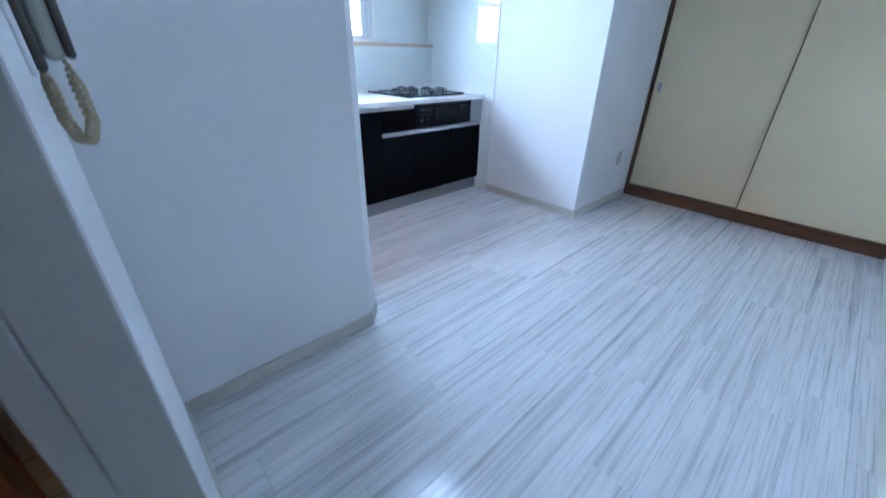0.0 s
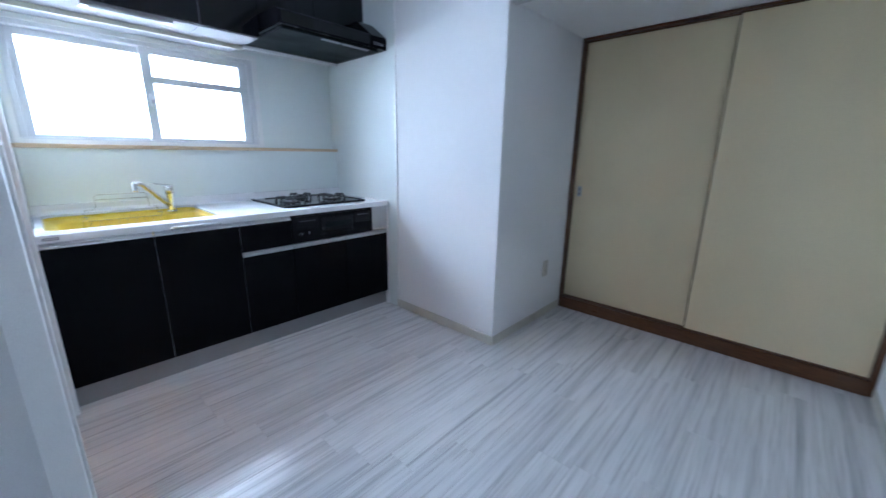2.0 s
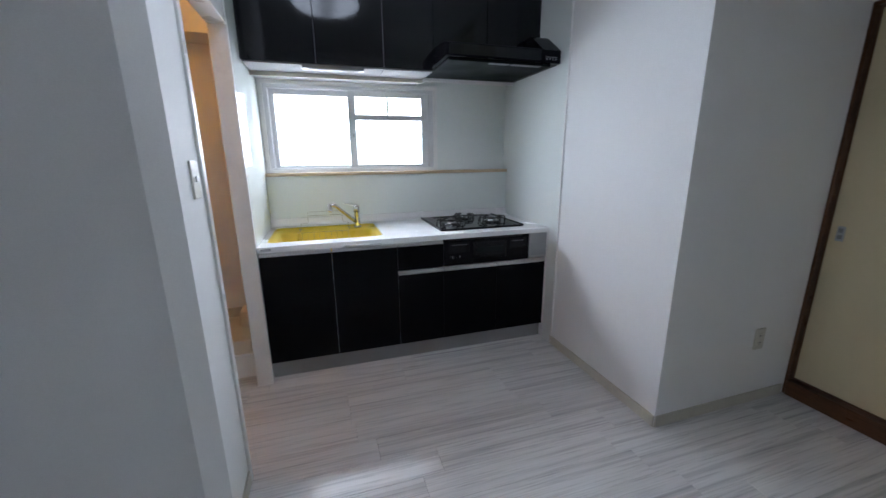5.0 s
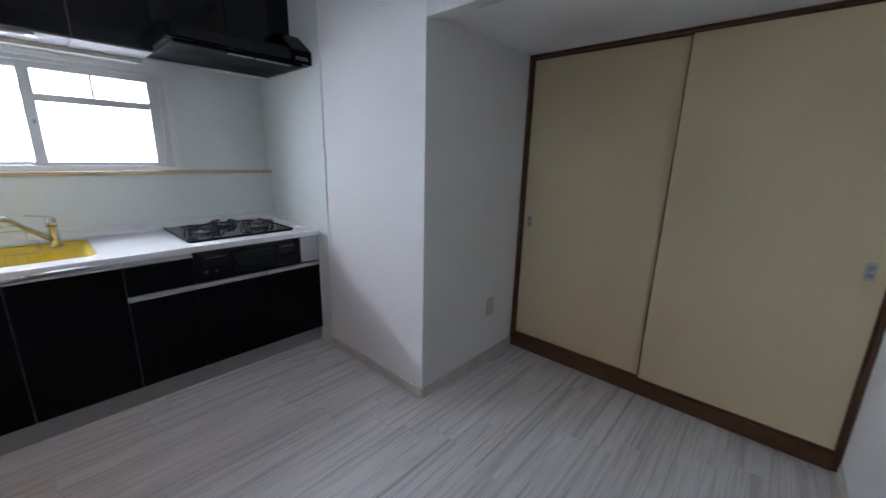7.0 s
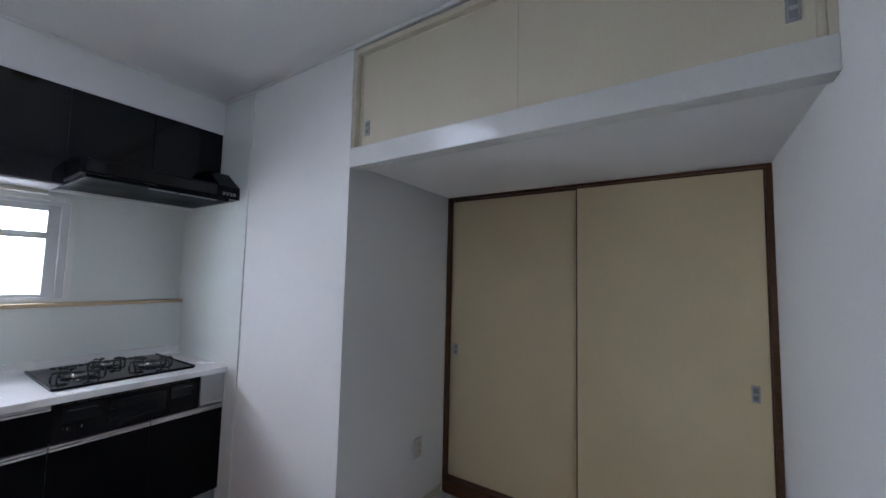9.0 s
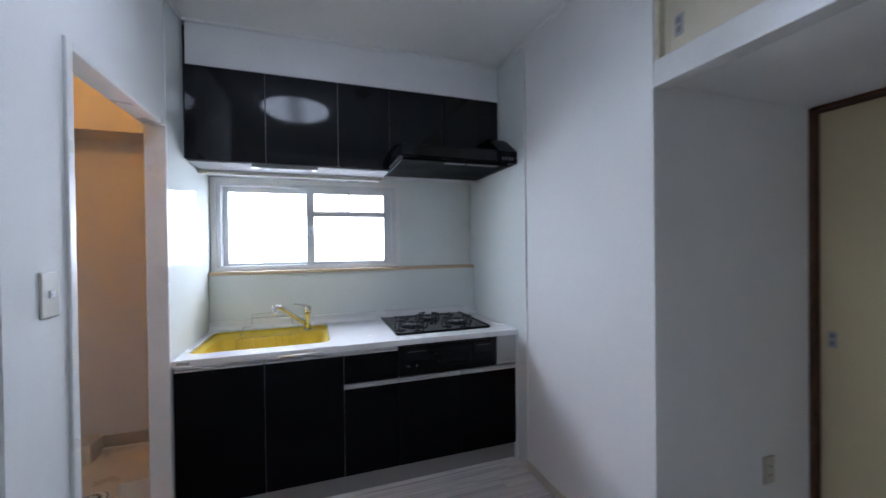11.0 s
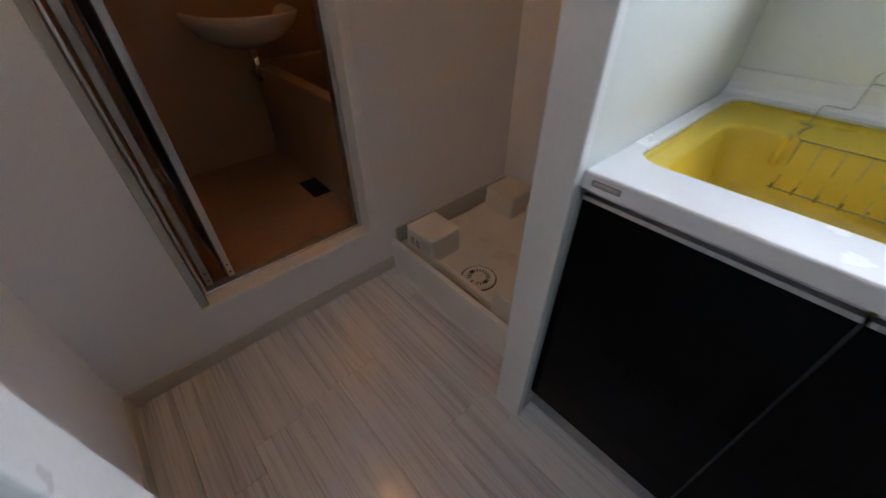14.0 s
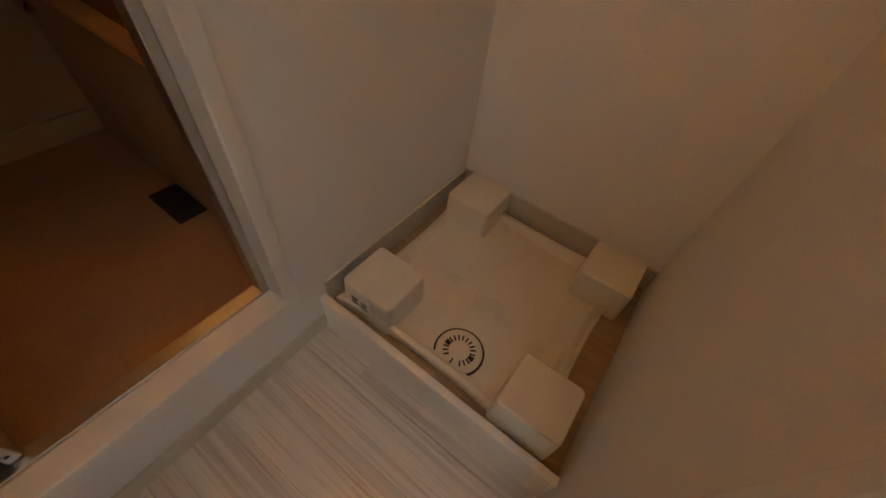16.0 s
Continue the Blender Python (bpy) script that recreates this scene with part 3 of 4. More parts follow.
def sink():
    s = thing("sink", "bright yellow resin sink set in the worktop", "sink", at=(-1.505, 0.4, 0.85))
    off = Vector((-1.505, 0.4, 0.85))

    def put(ob):
        ob.location = -off
        return ob
    bm = bmesh.new()
    rings = []
    deck = 0.828
    specs = [(SX0 - .004, SX1 + .004, SY0 - .004, SY1 + .004, 0.054, 0.815), (SX0 + .001, SX1 - .001, SY0 + .001, SY1 - .001, 0.05, 0.843), (SX0 + .004, SX1 - .004, SY0 + .004, SY1 - .004, 0.05, deck + .004),
             (SX0 + .010, SX1 - .010, SY0 + .008, SY1 - .010, 0.05, deck), (SX0 + .035, SX1 - .022, SY0 + .014, SY1 - .115, 0.06, deck - .001),
             (SX0 + .043, SX1 - .030, SY0 + .020, SY1 - .123, 0.06, deck - .010), (SX0 + .060, SX1 - .045, SY0 + .035, SY1 - .135, 0.06, 0.72),
             (SX0 + .075, SX1 - .060, SY0 + .05, SY1 - .15, 0.05, 0.675), (SX0 + .12, SX1 - .10, SY0 + .09, SY1 - .19, 0.04, 0.662)]
    for x0, x1, y0, y1, r, z in specs:
        rings.append([bm.verts.new((x, y, z)) for x, y in round_rect(x0, x1, y0, y1, r, 6)])
    for a, b in zip(rings, rings[1:]):
        for i in range(len(a)):
            bm.faces.new((a[i], a[(i + 1) % len(a)], b[(i + 1) % len(b)], b[i]))
    bm.faces.new(rings[-1])
    put(part("bowl", bm, YELLOW, s, smooth=True))
    # low lug at the back that parts the deck
    put(part("divider", box(-1.71, -1.695, 0.50, 0.535, 0.76, 0.827, 0.005), YELLOW, s))
    dr = put(part("waste", lathe([(0.0, 0.664), (0.05, 0.664), (0.055, 0.668), (0.04, 0.67), (0.036, 0.666), (0.001, 0.666)], (-1.36, 0.36, 0), n=24, cap=False), STEEL, s, "round steel waste", True))
    return s


sink()


def faucet():
    f = thing("faucet", "chrome single-lever kitchen mixer tap on the sink deck", "faucet", at=(-1.285, 0.59, 0.829))
    part("base", lathe([(0.0, 0), (0.030, 0), (0.030, 0.006), (0.024, 0.012)], n=24, cap=False), FAUCET_METAL, f, smooth=True)
    part("body", lathe([(0.023, 0.01), (0.022, 0.055), (0.022, 0.12), (0.0235, 0.122), (0.0235, 0.152), (0.018, 0.160), (0.0, 0.161)], n=24, cap=False), FAUCET_METAL, f, smooth=True)
    d = Vector((-0.70, -0.71, 0))
    pts = [d * 0.015 + Vector((0, 0, 0.045)), d * 0.06 + Vector((0, 0, 0.074)), d * 0.14 + Vector((0, 0, 0.130)), d * 0.205 + Vector((0, 0, 0.177)), d * 0.23 + Vector((0, 0, 0.191)), d * 0.265 + Vector((0, 0, 0.194))]
    sp = part("spout", tube(pts, [0.0145, 0.0138, 0.013, 0.0128, 0.013, 0.013], 14), FAUCET_METAL, f, smooth=True)
    q = d * 0.275
    part("nozzle", lathe([(0.0, 0.150), (0.0135, 0.150), (0.015, 0.154), (0.015, 0.192), (0.011, 0.203), (0, 0.204)], (q.x, q.y, 0), n=18, cap=False), FAUCET_METAL, sp, smooth=True)
    part("seam", lathe([(0.0226, 0.1165), (0.0232, 0.1165), (0.0232, 0.1205), (0.0226, 0.1205)], n=24, cap=False), DARK, f, "dark seam ring")
    lv = bmesh.new()
    add_prism(lv, [(0.022, 0.150), (0.024, 0.163), (0.0, 0.169), (-0.05, 0.178), (-0.092, 0.183), (-0.094, 0.178), (-0.05, 0.171), (-0.015, 0.160)], "y", -0.011, 0.011)
    bmesh.ops.bevel(lv, geom=lv.edges[:], offset=0.0015, segments=2, affect="EDGES", profile=0.5)
    part("lever", lv, FAUCET_METAL, f, "flat chrome lever").rotation_euler = (0, 0, radians(-8))
    return f


faucet()


def dish_rack():
    r = thing("dish_rack", "thin steel wire rack hung in the sink", "dish rack", at=(-1.54, 0.42, 0.80))
    off = Vector((-1.54, 0.42, 0.80))

    def wire(name, pts, rad=0.0022):
        o = part(name, tube([Vector(p) - off for p in pts], rad * .7, 6), RACK_WIRE, r, smooth=True)
        return o
    X0, X1 = -1.69, -1.348
    wire("back_frame", [(X0, 0.60, 0.832), (X0, 0.63, 0.834), (X0 + .002, 0.642, 0.862), (X0 + .008, 0.645, 0.868), (X0 + .048, 0.645, 0.868), (X0 + .054, 0.645, 0.872), (X0 + .056, 0.645, 0.940),
                        (X0 + .066, 0.645, 0.952), (X1 - .052, 0.645, 0.952), (X1 - .042, 0.645, 0.940), (X1 - .040, 0.645, 0.872), (X1 - .034, 0.645, 0.868), (X1 - .008, 0.645, 0.868),
                        (X1 - .002, 0.642, 0.862), (X1, 0.63, 0.834), (X1, 0.60, 0.832)])
    wire("cross_wire", [(X0 + .058, 0.645, 0.924), (X1 - .042, 0.645, 0.924)], 0.0022)
    for x in (X0, X1):
        wire("hook", [(x, 0.60, 0.832), (x - .012, 0.585, 0.838), (x + .012, 0.575, 0.838), (x, 0.55, 0.832), (x, 0.535, 0.825)], 0.0022)
    wire("front_frame", [(X0, 0.535, 0.825), (X0 + .01, 0.52, 0.822), (X1 - .01, 0.52, 0.822), (X1, 0.535, 0.825)])
    for i in range(9):
        x = X0 + .012 + i * (X1 - X0 - .024) / 8
        wire("grid_wire", [(x, 0.52, 0.822), (x, 0.515, 0.745), (x, 0.50, 0.728), (x, 0.455, 0.728), (x, 0.445, 0.738)], 0.0013)
        wire("tip", [(x, 0.446, 0.732), (x, 0.438, 0.742), (x, 0.435, 0.752)], 0.0024)
    for y, z in ((0.515, 0.742), (0.447, 0.736)):
        wire("rim_wire", [(X0 + .005, y, z), (X1 - .005, y, z)])
    return r


dish_rack()

# ---- hob ----


def hob():
    h = thing("gas_hob", "black glass three-burner gas hob on the worktop", "hob", at=(-0.455, 0.40, 0.85))
    X0, X1, Y0, Y1 = -0.315, 0.31, -0.295, 0.285
    plate = bmesh.new()
    add_prism(plate, round_rect(X0, X1, Y0, Y1, 0.02, 4), "z", 0.001, 0.009)
    part("glass_plate", plate, GLASS_BLACK, h)
    rimv = bmesh.new()
    o, i = round_rect(X0 - .004, X1 + .004, Y0 - .004, Y1 + .004, 0.024, 4), round_rect(X0 + .006, X1 - .006, Y0 + .006, Y1 - .006, 0.016, 4)
    vo, vt, vi = [rimv.verts.new((*p, 0.0)) for p in o], [rimv.verts.new((*p, 0.013)) for p in o], [rimv.verts.new((*p, 0.0135)) for p in i]
    vb = [rimv.verts.new((*p, 0.008)) for p in i]
    for a, b in ((vo, vt), (vt, vi), (vi, vb)):
        for k in range(len(a)):
            rimv.faces.new((a[k], a[(k + 1) % len(a)], b[(k + 1) % len(b)], b[k]))
    part("rim", rimv, HOOD_BLACK, h)
    part("vent_strip", boxes(*[(-0.22 + k * .03, -0.20 + k * .03, 0.225, 0.26, 0.009, 0.014) for k in range(15)], bev=0.002), IRON, h, "slotted rear vent")
    part("label_strip", boxes((-0.05, 0.07, -0.285, -0.272, 0.0093, 0.0098)), GREY_MARK, h)
    for bx, by, s in ((-0.165, -0.055, 1.0), (0.165, -0.055, 1.0), (0.0, 0.125, 0.78)):
        bur = part("burner", lathe([(0.0, 0.009), (0.062 * s, 0.009), (0.060 * s, 0.013), (0.040 * s, 0.015), (0.036 * s, 0.026), (0.030 * s, 0.030), (0.012, 0.032), (0.0, 0.032)], (bx, by, 0), n=24, cap=False), BURNER, h, "dull steel burner ring")
        part("burner_cap", lathe([(0.034 * s, 0.026), (0.034 * s, 0.033), (0.028 * s, 0.036), (0, 0.036)], (bx, by, 0), n=24, cap=False), IRON, bur, smooth=True)
        g = bmesh.new()
        R = 0.108 * s
        for k in range(4):
            a = math.pi / 2 * k + .3
            p = [Vector((R * q * math.cos(a + o), R * q * math.sin(a + o), z)) + Vector((bx, by, 0)) for q, o, z in
                 ((1.06, -.22, 0.010), (1.05, -.22, 0.024), (1.02, -.22, 0.038), (0.94, -.21, 0.041), (0.56, -.24, 0.040), (0.46, 0.0, 0.040), (0.56, .24, 0.040), (0.94, .21, 0.041), (1.02, .22, 0.038), (1.05, .22, 0.024), (1.06, .22, 0.010))]
            add_tube(g, p, 0.0048, 6)
        ring = [Vector((bx + R * 0.62 * math.cos(math.pi * q / 14), by + R * 0.62 * math.sin(math.pi * q / 14), 0.013)) for q in range(29)]
        add_tube(g, ring, 0.0032, 6)
        part("grate", g, IRON, h, "cast-iron pan support")
    return h


hob()


def grill():
    g = thing("grill_unit", "black built-in fish grill front with knobs below the hob", "grill", at=(-0.465, 0.02, 0.63))
    X0, X1 = -0.315, 0.312
    part("front_panel", box(X0, X1, -0.006, 0.40, 0.0, 0.183, 0.004), HOOD_BLACK, g)
    d = part("grill_door", box(-0.115, 0.135, -0.016, -0.005, 0.035, 0.150, 0.004), GLASS_BLACK, g)
    part("window_strip", box(-0.085, 0.105, -0.0175, -0.0155, 0.080, 0.115, 0.0006, 1), HOOD_UNDER, d, "dark grey viewing strip")
    part("door_handle", box(-0.10, 0.12, -0.030, -0.015, 0.040, 0.056, 0.005), HOOD_BLACK, d)
    for x0, x1 in ((-0.285, -0.135), (0.155, 0.285)):
        c = part("control_panel", box(x0, x1, -0.012, -0.005, 0.085, 0.160, 0.003), GLASS_BLACK, g)
        part("panel_mark", box(x0 + .02, x1 - .02, -0.0132, -0.0118, 0.138, 0.144, 0.0003, 1), DIM_MARK, c)
    for x in (-0.265, -0.215):
        k = part("knob", lathe([(0.0, 0), (0.013, 0), (0.014, 0.016), (0.010, 0.019), (0, 0.019)], m=Matrix.Translation((x, -0.011, 0.062)) @ pose(0, 0, 0, 90), n=18, cap=False), HOOD_BLACK, g, "black round knob", True)
        part("knob_mark", box(x - .002, x + .002, -0.0325, -0.0295, 0.058, 0.072, 0.0004, 1), GREY_MARK, k)
    part("top_vent", boxes(*[(X0 + .03 + k * .05, X0 + .07 + k * .05, -0.0075, -0.005, 0.170, 0.176) for k in range(11)]), DARK, g)
    return g


grill()
fp = tagged(link("side_panel", box(-0.150, -0.012, YF - .004, 0.05, 0.632, 0.812, 0.002), STEEL), "plain grey steel panel beside the grill", "panel")
part("lip", box(-0.148, -0.014, YF - .010, YF - .003, 0.634, 0.650, 0.002), ALU, fp)

# ---- wall cupboards ----
UB, UT, UY = 1.876, 2.386, 0.234
for x0, x1, zb in ((-1.885, -1.49, UB), (-1.49, -1.09, UB), (-1.09, -0.775, UB), (-0.775, -0.405, 2.0), (-0.405, -0.012, 2.0)):
    c = thing("wall_cupboard", "glossy black wall cupboard with a white underside" if zb < 2 else "glossy black wall cupboard above the range hood", "cupboard", "wall cupboards", (x0, UY, zb))
    off = Vector((x0, UY, zb))
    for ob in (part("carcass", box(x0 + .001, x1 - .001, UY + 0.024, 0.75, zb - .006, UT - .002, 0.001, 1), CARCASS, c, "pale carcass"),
               part("cupboard_door", box(x0 + .0015, x1 - .0015, UY, UY + 0.02, zb, UT, 0.0015, 1), BLACK, c, "glossy black door")):
        ob.location = -off
for x in (-1.49, -1.09):
    tagged(link("gap_strip", box(x - .0014, x + .0014, UY + .004, UY + .019, UB, UT, 0.0003, 1), GREY_MARK), "thin grey strip between cupboard doors", "strip")
ul = thing("cupboard_light", "slim grey lamp bar under the wall cupboards", "lamp", at=(-1.39, 0.287, UB - .006))
part("housing", box(-0.18, 0.18, -0.028, 0.028, -0.016, 0.0, 0.004), KICK, ul)
part("cover", box(-0.15, 0.15, -0.020, 0.020, -0.019, -0.014, 0.003), GREY_MARK, ul, "grey lamp cover")
tagged(link("light_rail", box(XL + .008, -0.78, 0.50, 0.520, UB - .030, UB - .0065, 0.002), SKIRT), "thin grey rail under the wall cupboards", "rail")


def hood():
    h = thing("range_hood", "slim black enamel range hood with a grey under-plate", "range hood", at=(-0.39, 0.234, 1.902))
    x0, x1 = -0.385, 0.380
    body = bmesh.new()
    add_prism(body, [(-0.252, 0.004), (-0.252, 0.078), (-0.246, 0.084), (-0.02, 0.098), (0.37, 0.098), (0.37, 0.0), (-0.2, 0.0)], "x", x0, x1 - .001)
    b = part("body", body, HOOD_BLACK, h)
    part("end_cap", prism([(-0.256, 0.002), (-0.256, 0.078), (-0.12, 0.176), (-0.095, 0.192), (-0.022, 0.196), (-0.022, 0.099), (-0.02, 0.002)], "x", x1 - .125, x1), HOOD_BLACK, b)
    part("front_panel", box(x0 + .02, x1 - .14, -0.258, -0.2515, 0.014, 0.074, 0.002), BLACK, b, "glossy black front panel")
    part("lip_strip", box(x0 + .004, x1 - .13, -0.259, -0.2515, 0.003, 0.010, 0.001, 1), HOOD_BLACK, b)
    part("under_plate", box(x0 + .03, x1 - .05, -0.225, 0.30, -0.010, 0.003, 0.003), HOOD_UNDER, b, "smooth dark grey plate")
    for a, c in ((-0.09, 0.043), (0.06, 0.264)):
        part("lamp_lens", box(a, c, -0.222, -0.186, -0.0125, -0.009, 0.001), GREY_MARK, b, "grey lamp lens")
    part("back_strip", box(x0, x1, 0.372, 0.392, -0.018, 0.03, 0.002), UNDER_WHITE, b, "pale strip at the rear edge")
    for i in range(4):
        part("button", box(0.275 + i * .022, 0.286 + i * .022, -0.2585, -0.2555, 0.022, 0.030, 0.001, 1), GREY_MARK, b)
    part("button_label", box(0.272, 0.355, -0.2572, -0.2556, 0.036, 0.039, 0.0003, 1), GREY_MARK, b)
    return h


hood()

# ---- closet ----
CY0, CY1 = YR, YP
CX = XC
cf = tagged(link("closet_frame", boxes((CX - .004, CX + .085, CY1 - .015, CY1, 0.0, 2.004), (CX - .004, CX + .085, CY0, CY0 + .024, 0.0, 2.004), (CX - .004, CX + .085, CY0 + .024, CY1 - .015, 1.988, 2.004),
                                       (CX - .012, CX + .085, CY0 + .024, CY1 - .015, 0.0, 0.090), bev=0.003), BROWN), "brown stained wooden frame and sill of the closet", "frame", kind="structure")


def sliding_door(y0, y1, x, pull_y, z0=0.091, z1=1.987, group="closet doors", cover=CREAM, edge=BROWN, ew=0.007, pz=0.945, label="cream papered sliding closet door with thin brown edges"):
    d = thing("sliding_door", label, "sliding door", group, (x, (y0 + y1) / 2, z0))
    off = Vector((x, (y0 + y1) / 2, z0))
    obs = [part("panel", box(x + .002, x + .022, y0 + ew, y1 - ew, z0 + .008, z1 - .008, 0.001, 1), cover, d)]
    for bx in ((x, x + .024, y0, y0 + ew, z0, z1), (x, x + .024, y1 - ew, y1, z0, z1)):
        obs.append(part("stile", box(*bx, 0.002), edge, d))
    for bx in ((x, x + .024, y0 + ew, y1 - ew, z0, z0 + .01), (x, x + .024, y0 + ew, y1 - ew, z1 - .01, z1)):
        obs.append(part("rail", box(*bx, 0.002), edge, d))
    pl = part("finger_pull", box(x - .002, x + .004, pull_y - .016, pull_y + .016, pz - .038, pz + .038, 0.0025), STEEL, d, "small grey metal finger pull")
    part("recess", box(x - .0026, x + .001, pull_y - .010, pull_y + .010, pz - .028, pz + .028, 0.001, 1), GREY_MARK, pl)
    part("grip", box(x - .0045, x - .001, pull_y - .009, pull_y + .009, pz - .006, pz + .006, 0.001, 1), STEEL, pl)
    obs.append(pl)
    for o in obs:
        o.location = -off
    return d


sliding_door(-1.935, CY1 - .016, CX + .034, -1.092)
sliding_door(CY0 + .025, -1.908, CX + .004, -2.698)
# upper cupboard with its white frame
structure("cupboard_frame", boxes((0.006, 0.06, YP - .02, YP, 2.086, CEIL - .022), (0.006, 0.06, YR, YR + .02, 2.086, CEIL - .022), (0.006, 0.06, YR + .02, YP - .02, CEIL - .05, CEIL - .022), bev=0.002),
          CREAM_UP, "cream painted frame of the upper cupboard", "frame")
structure("wall_cupboard_back", boxes((0.5, 0.56, YR, YP, 2.04, CEIL)), CREAM_UP, "plain back of the upper cupboard", "wall")
sliding_door(-1.93, YP - .021, 0.034, -1.105, 2.087, CEIL - .052, "upper cupboard doors", CREAM_UP, CREAM_UP, 0.02, 2.185, "cream painted sliding door of the upper cupboard")
sliding_door(YR + .021, -1.90, 0.008, -2.70, 2.087, CEIL - .052, "upper cupboard doors", CREAM_UP, CREAM_UP, 0.02, 2.185, "cream painted sliding door of the upper cupboard")

# ---- switches and outlets ----


def wall_plate(name, label, m, w, h, kind):
    """A plate that faces +y of its own frame turned by m."""
    p = thing(name, label, "switch" if kind == "switch" else "outlet" if kind == "outlet" else "plate")
    p.matrix_world = m
    part("plate", box(-w / 2, w / 2, 0.0, 0.009, -h / 2, h / 2, 0.004), PLATE, p)
    if kind == "switch":
        r = part("rocker", box(-0.011, 0.011, 0.0085, 0.014, -0.008, 0.012, 0.002), UNDER_WHITE, p, "small white rocker")
        part("mark", box(0.004, 0.007, 0.0136, 0.0144, -0.001, 0.003, 0.0002, 1), GREY_MARK, r)
    elif kind == "outlet":
        part("insert", box(-w * .25, w * .25, 0.008, 0.0105, -h * .30, h * .30, 0.002), PLATE, p)
        for a in (-0.008, 0.005):
            for z in (-0.025, 0.014):
                part("slot", box(a, a + .003, 0.0102, 0.0112, z, z + .011, 0.0002, 1), DARK, p)
    else:
        part("insert", box(-w * .25, w * .25, 0.008, 0.0100, -h * .30, h * .30, 0.002), PLATE, p)
    return p


wall_plate("wall_switch", "ivory light switch plate beside the washroom doorway", pose(XL, -0.855, 1.274, 0, 0, -90), 0.072, 0.122, "switch")
wall_plate("outlet", "ivory wall outlet in the closet recess", pose(0.645, YP, 0.386, 0, 0, 180), 0.07, 0.12, "outlet")
wall_plate("blank_plate", "white wall plate low on the long wall", pose(-0.685, YR, 0.40, 0, 0, 0), 0.07, 0.12, "plate")
wall_plate("outlet", "ivory wall plate beside the bathroom door", pose(XB, 0.098, 1.26, 0, 0, -90), 0.07, 0.12, "plate")
wall_plate("outlet", "ivory outlet above the washing machine pan", pose(XB, 0.54, 1.256, 0, 0, -90), 0.07, 0.12, "outlet")

# ---- ceiling lamp and smoke alarm ----
cl = thing("ceiling_lamp", "round white dome ceiling lamp, switched on", "lamp", at=(-1.37, -0.92, CEIL))
part("base", lathe([(0.0, -0.001), (0.20, -0.001), (0.20, -0.02), (0.265, -0.022), (0.272, -0.03), (0.0, -0.03)], n=48, cap=False), UNDER_WHITE, cl)
part("dome", lathe([(0.268, -0.031), (0.266, -0.052), (0.235, -0.076), (0.17, -0.092), (0.09, -0.100), (0.0, -0.102)], n=48, cap=False), DOME, cl, "glowing white dome", True)
sm = thing("smoke_alarm", "yellowed round smoke alarm on the ceiling", "smoke alarm", at=(-0.85, -0.46, CEIL))
part("base", lathe([(0.0, -0.001), (0.064, -0.001), (0.065, -0.014), (0.058, -0.018), (0, -0.018)], n=32, cap=False), SMOKE, sm)
part("head", lathe([(0.049, -0.018), (0.050, -0.026), (0.040, -0.039), (0.026, -0.045), (0.0, -0.046)], n=32, cap=False), SMOKE, sm, smooth=True)
part("vents", boxes(*[(-0.0515, -0.044, -0.003 + a, 0.003 + a, -0.030, -0.023) for a in (-0.02, 0, 0.02)]), DARK, sm)

# ---- intercom ----


def intercom():
    g = thing("intercom_phone", "wall intercom with a pale handset and a yellowed coiled cord", "intercom", at=(XB, -1.50, 1.255))
    part("wall_plate", box(0.0, 0.008, -0.055, 0.055, -0.13, 0.13, 0.003), UNDER_WHITE, g)
    part("cradle", box(0.006, 0.020, -0.046, 0.046, -0.125, 0.125, 0.005), PHONE_DARK, g)
    hs = part("handset", box(0.020, 0.044, -0.027, 0.027, -0.112, 0.112, 0.010, 3), PHONE, g, "pale grey-green handset")
    part("earpiece", box(0.018, 0.046, -0.030, 0.030, 0.06, 0.116, 0.010, 3), PHONE, hs)
    part("shell", box(0.044, 0.056, -0.029, 0.029, -0.110, 0.114, 0.006, 3), PHONE_DARK, hs, "dark brown outer shell")
    bm = bmesh.new()
    base = [Vector((0.012, 0.02, -0.120)), Vector((0.013, 0.02, -0.150)), Vector((0.014, 0.012, -0.195)), Vector((0.022, 0.0, -0.224)), Vector((0.035, -0.008, -0.226)), Vector((0.045, -0.01, -0.197)), Vector((0.044, -0.01, -0.150)), Vector((0.040, -0.01, -0.110))]
    pts = []
    n = 260
    for i in range(n + 1):
        t = i / n * (len(base) - 1)
        k = min(int(t), len(base) - 2)
        p = base[k].lerp(base[k + 1], t - k)
        amp = 0.0072 * min(1, 8 * min(i, n - i) / n)
        a = 2 * math.pi * 30 * i / n
        pts.append(p + Vector((amp * math.cos(a), amp * .7 * math.sin(a), amp * .7 * math.sin(a))))
    add_tube(bm, pts, 0.0031, 6)
    part("coiled_cord", bm, CORD, g, "yellowed coiled cord", True)
    return g


intercom()

# ---- hall ----
hd = thing("hall_door", "orange-brown wooden hall door standing ajar", "door", at=(-3.19, -0.88, 0.0))
part("leaf", box(0.0, 0.72, -0.018, 0.018, 0.008, 2.0, 0.003), ORANGE_WOOD, hd)
part("bottom_rail", box(0.0, 0.72, 0.017, 0.024, 0.008, 0.12, 0.002), ORANGE_WOOD, hd)
hd.rotation_euler = (0, 0, radians(-74))

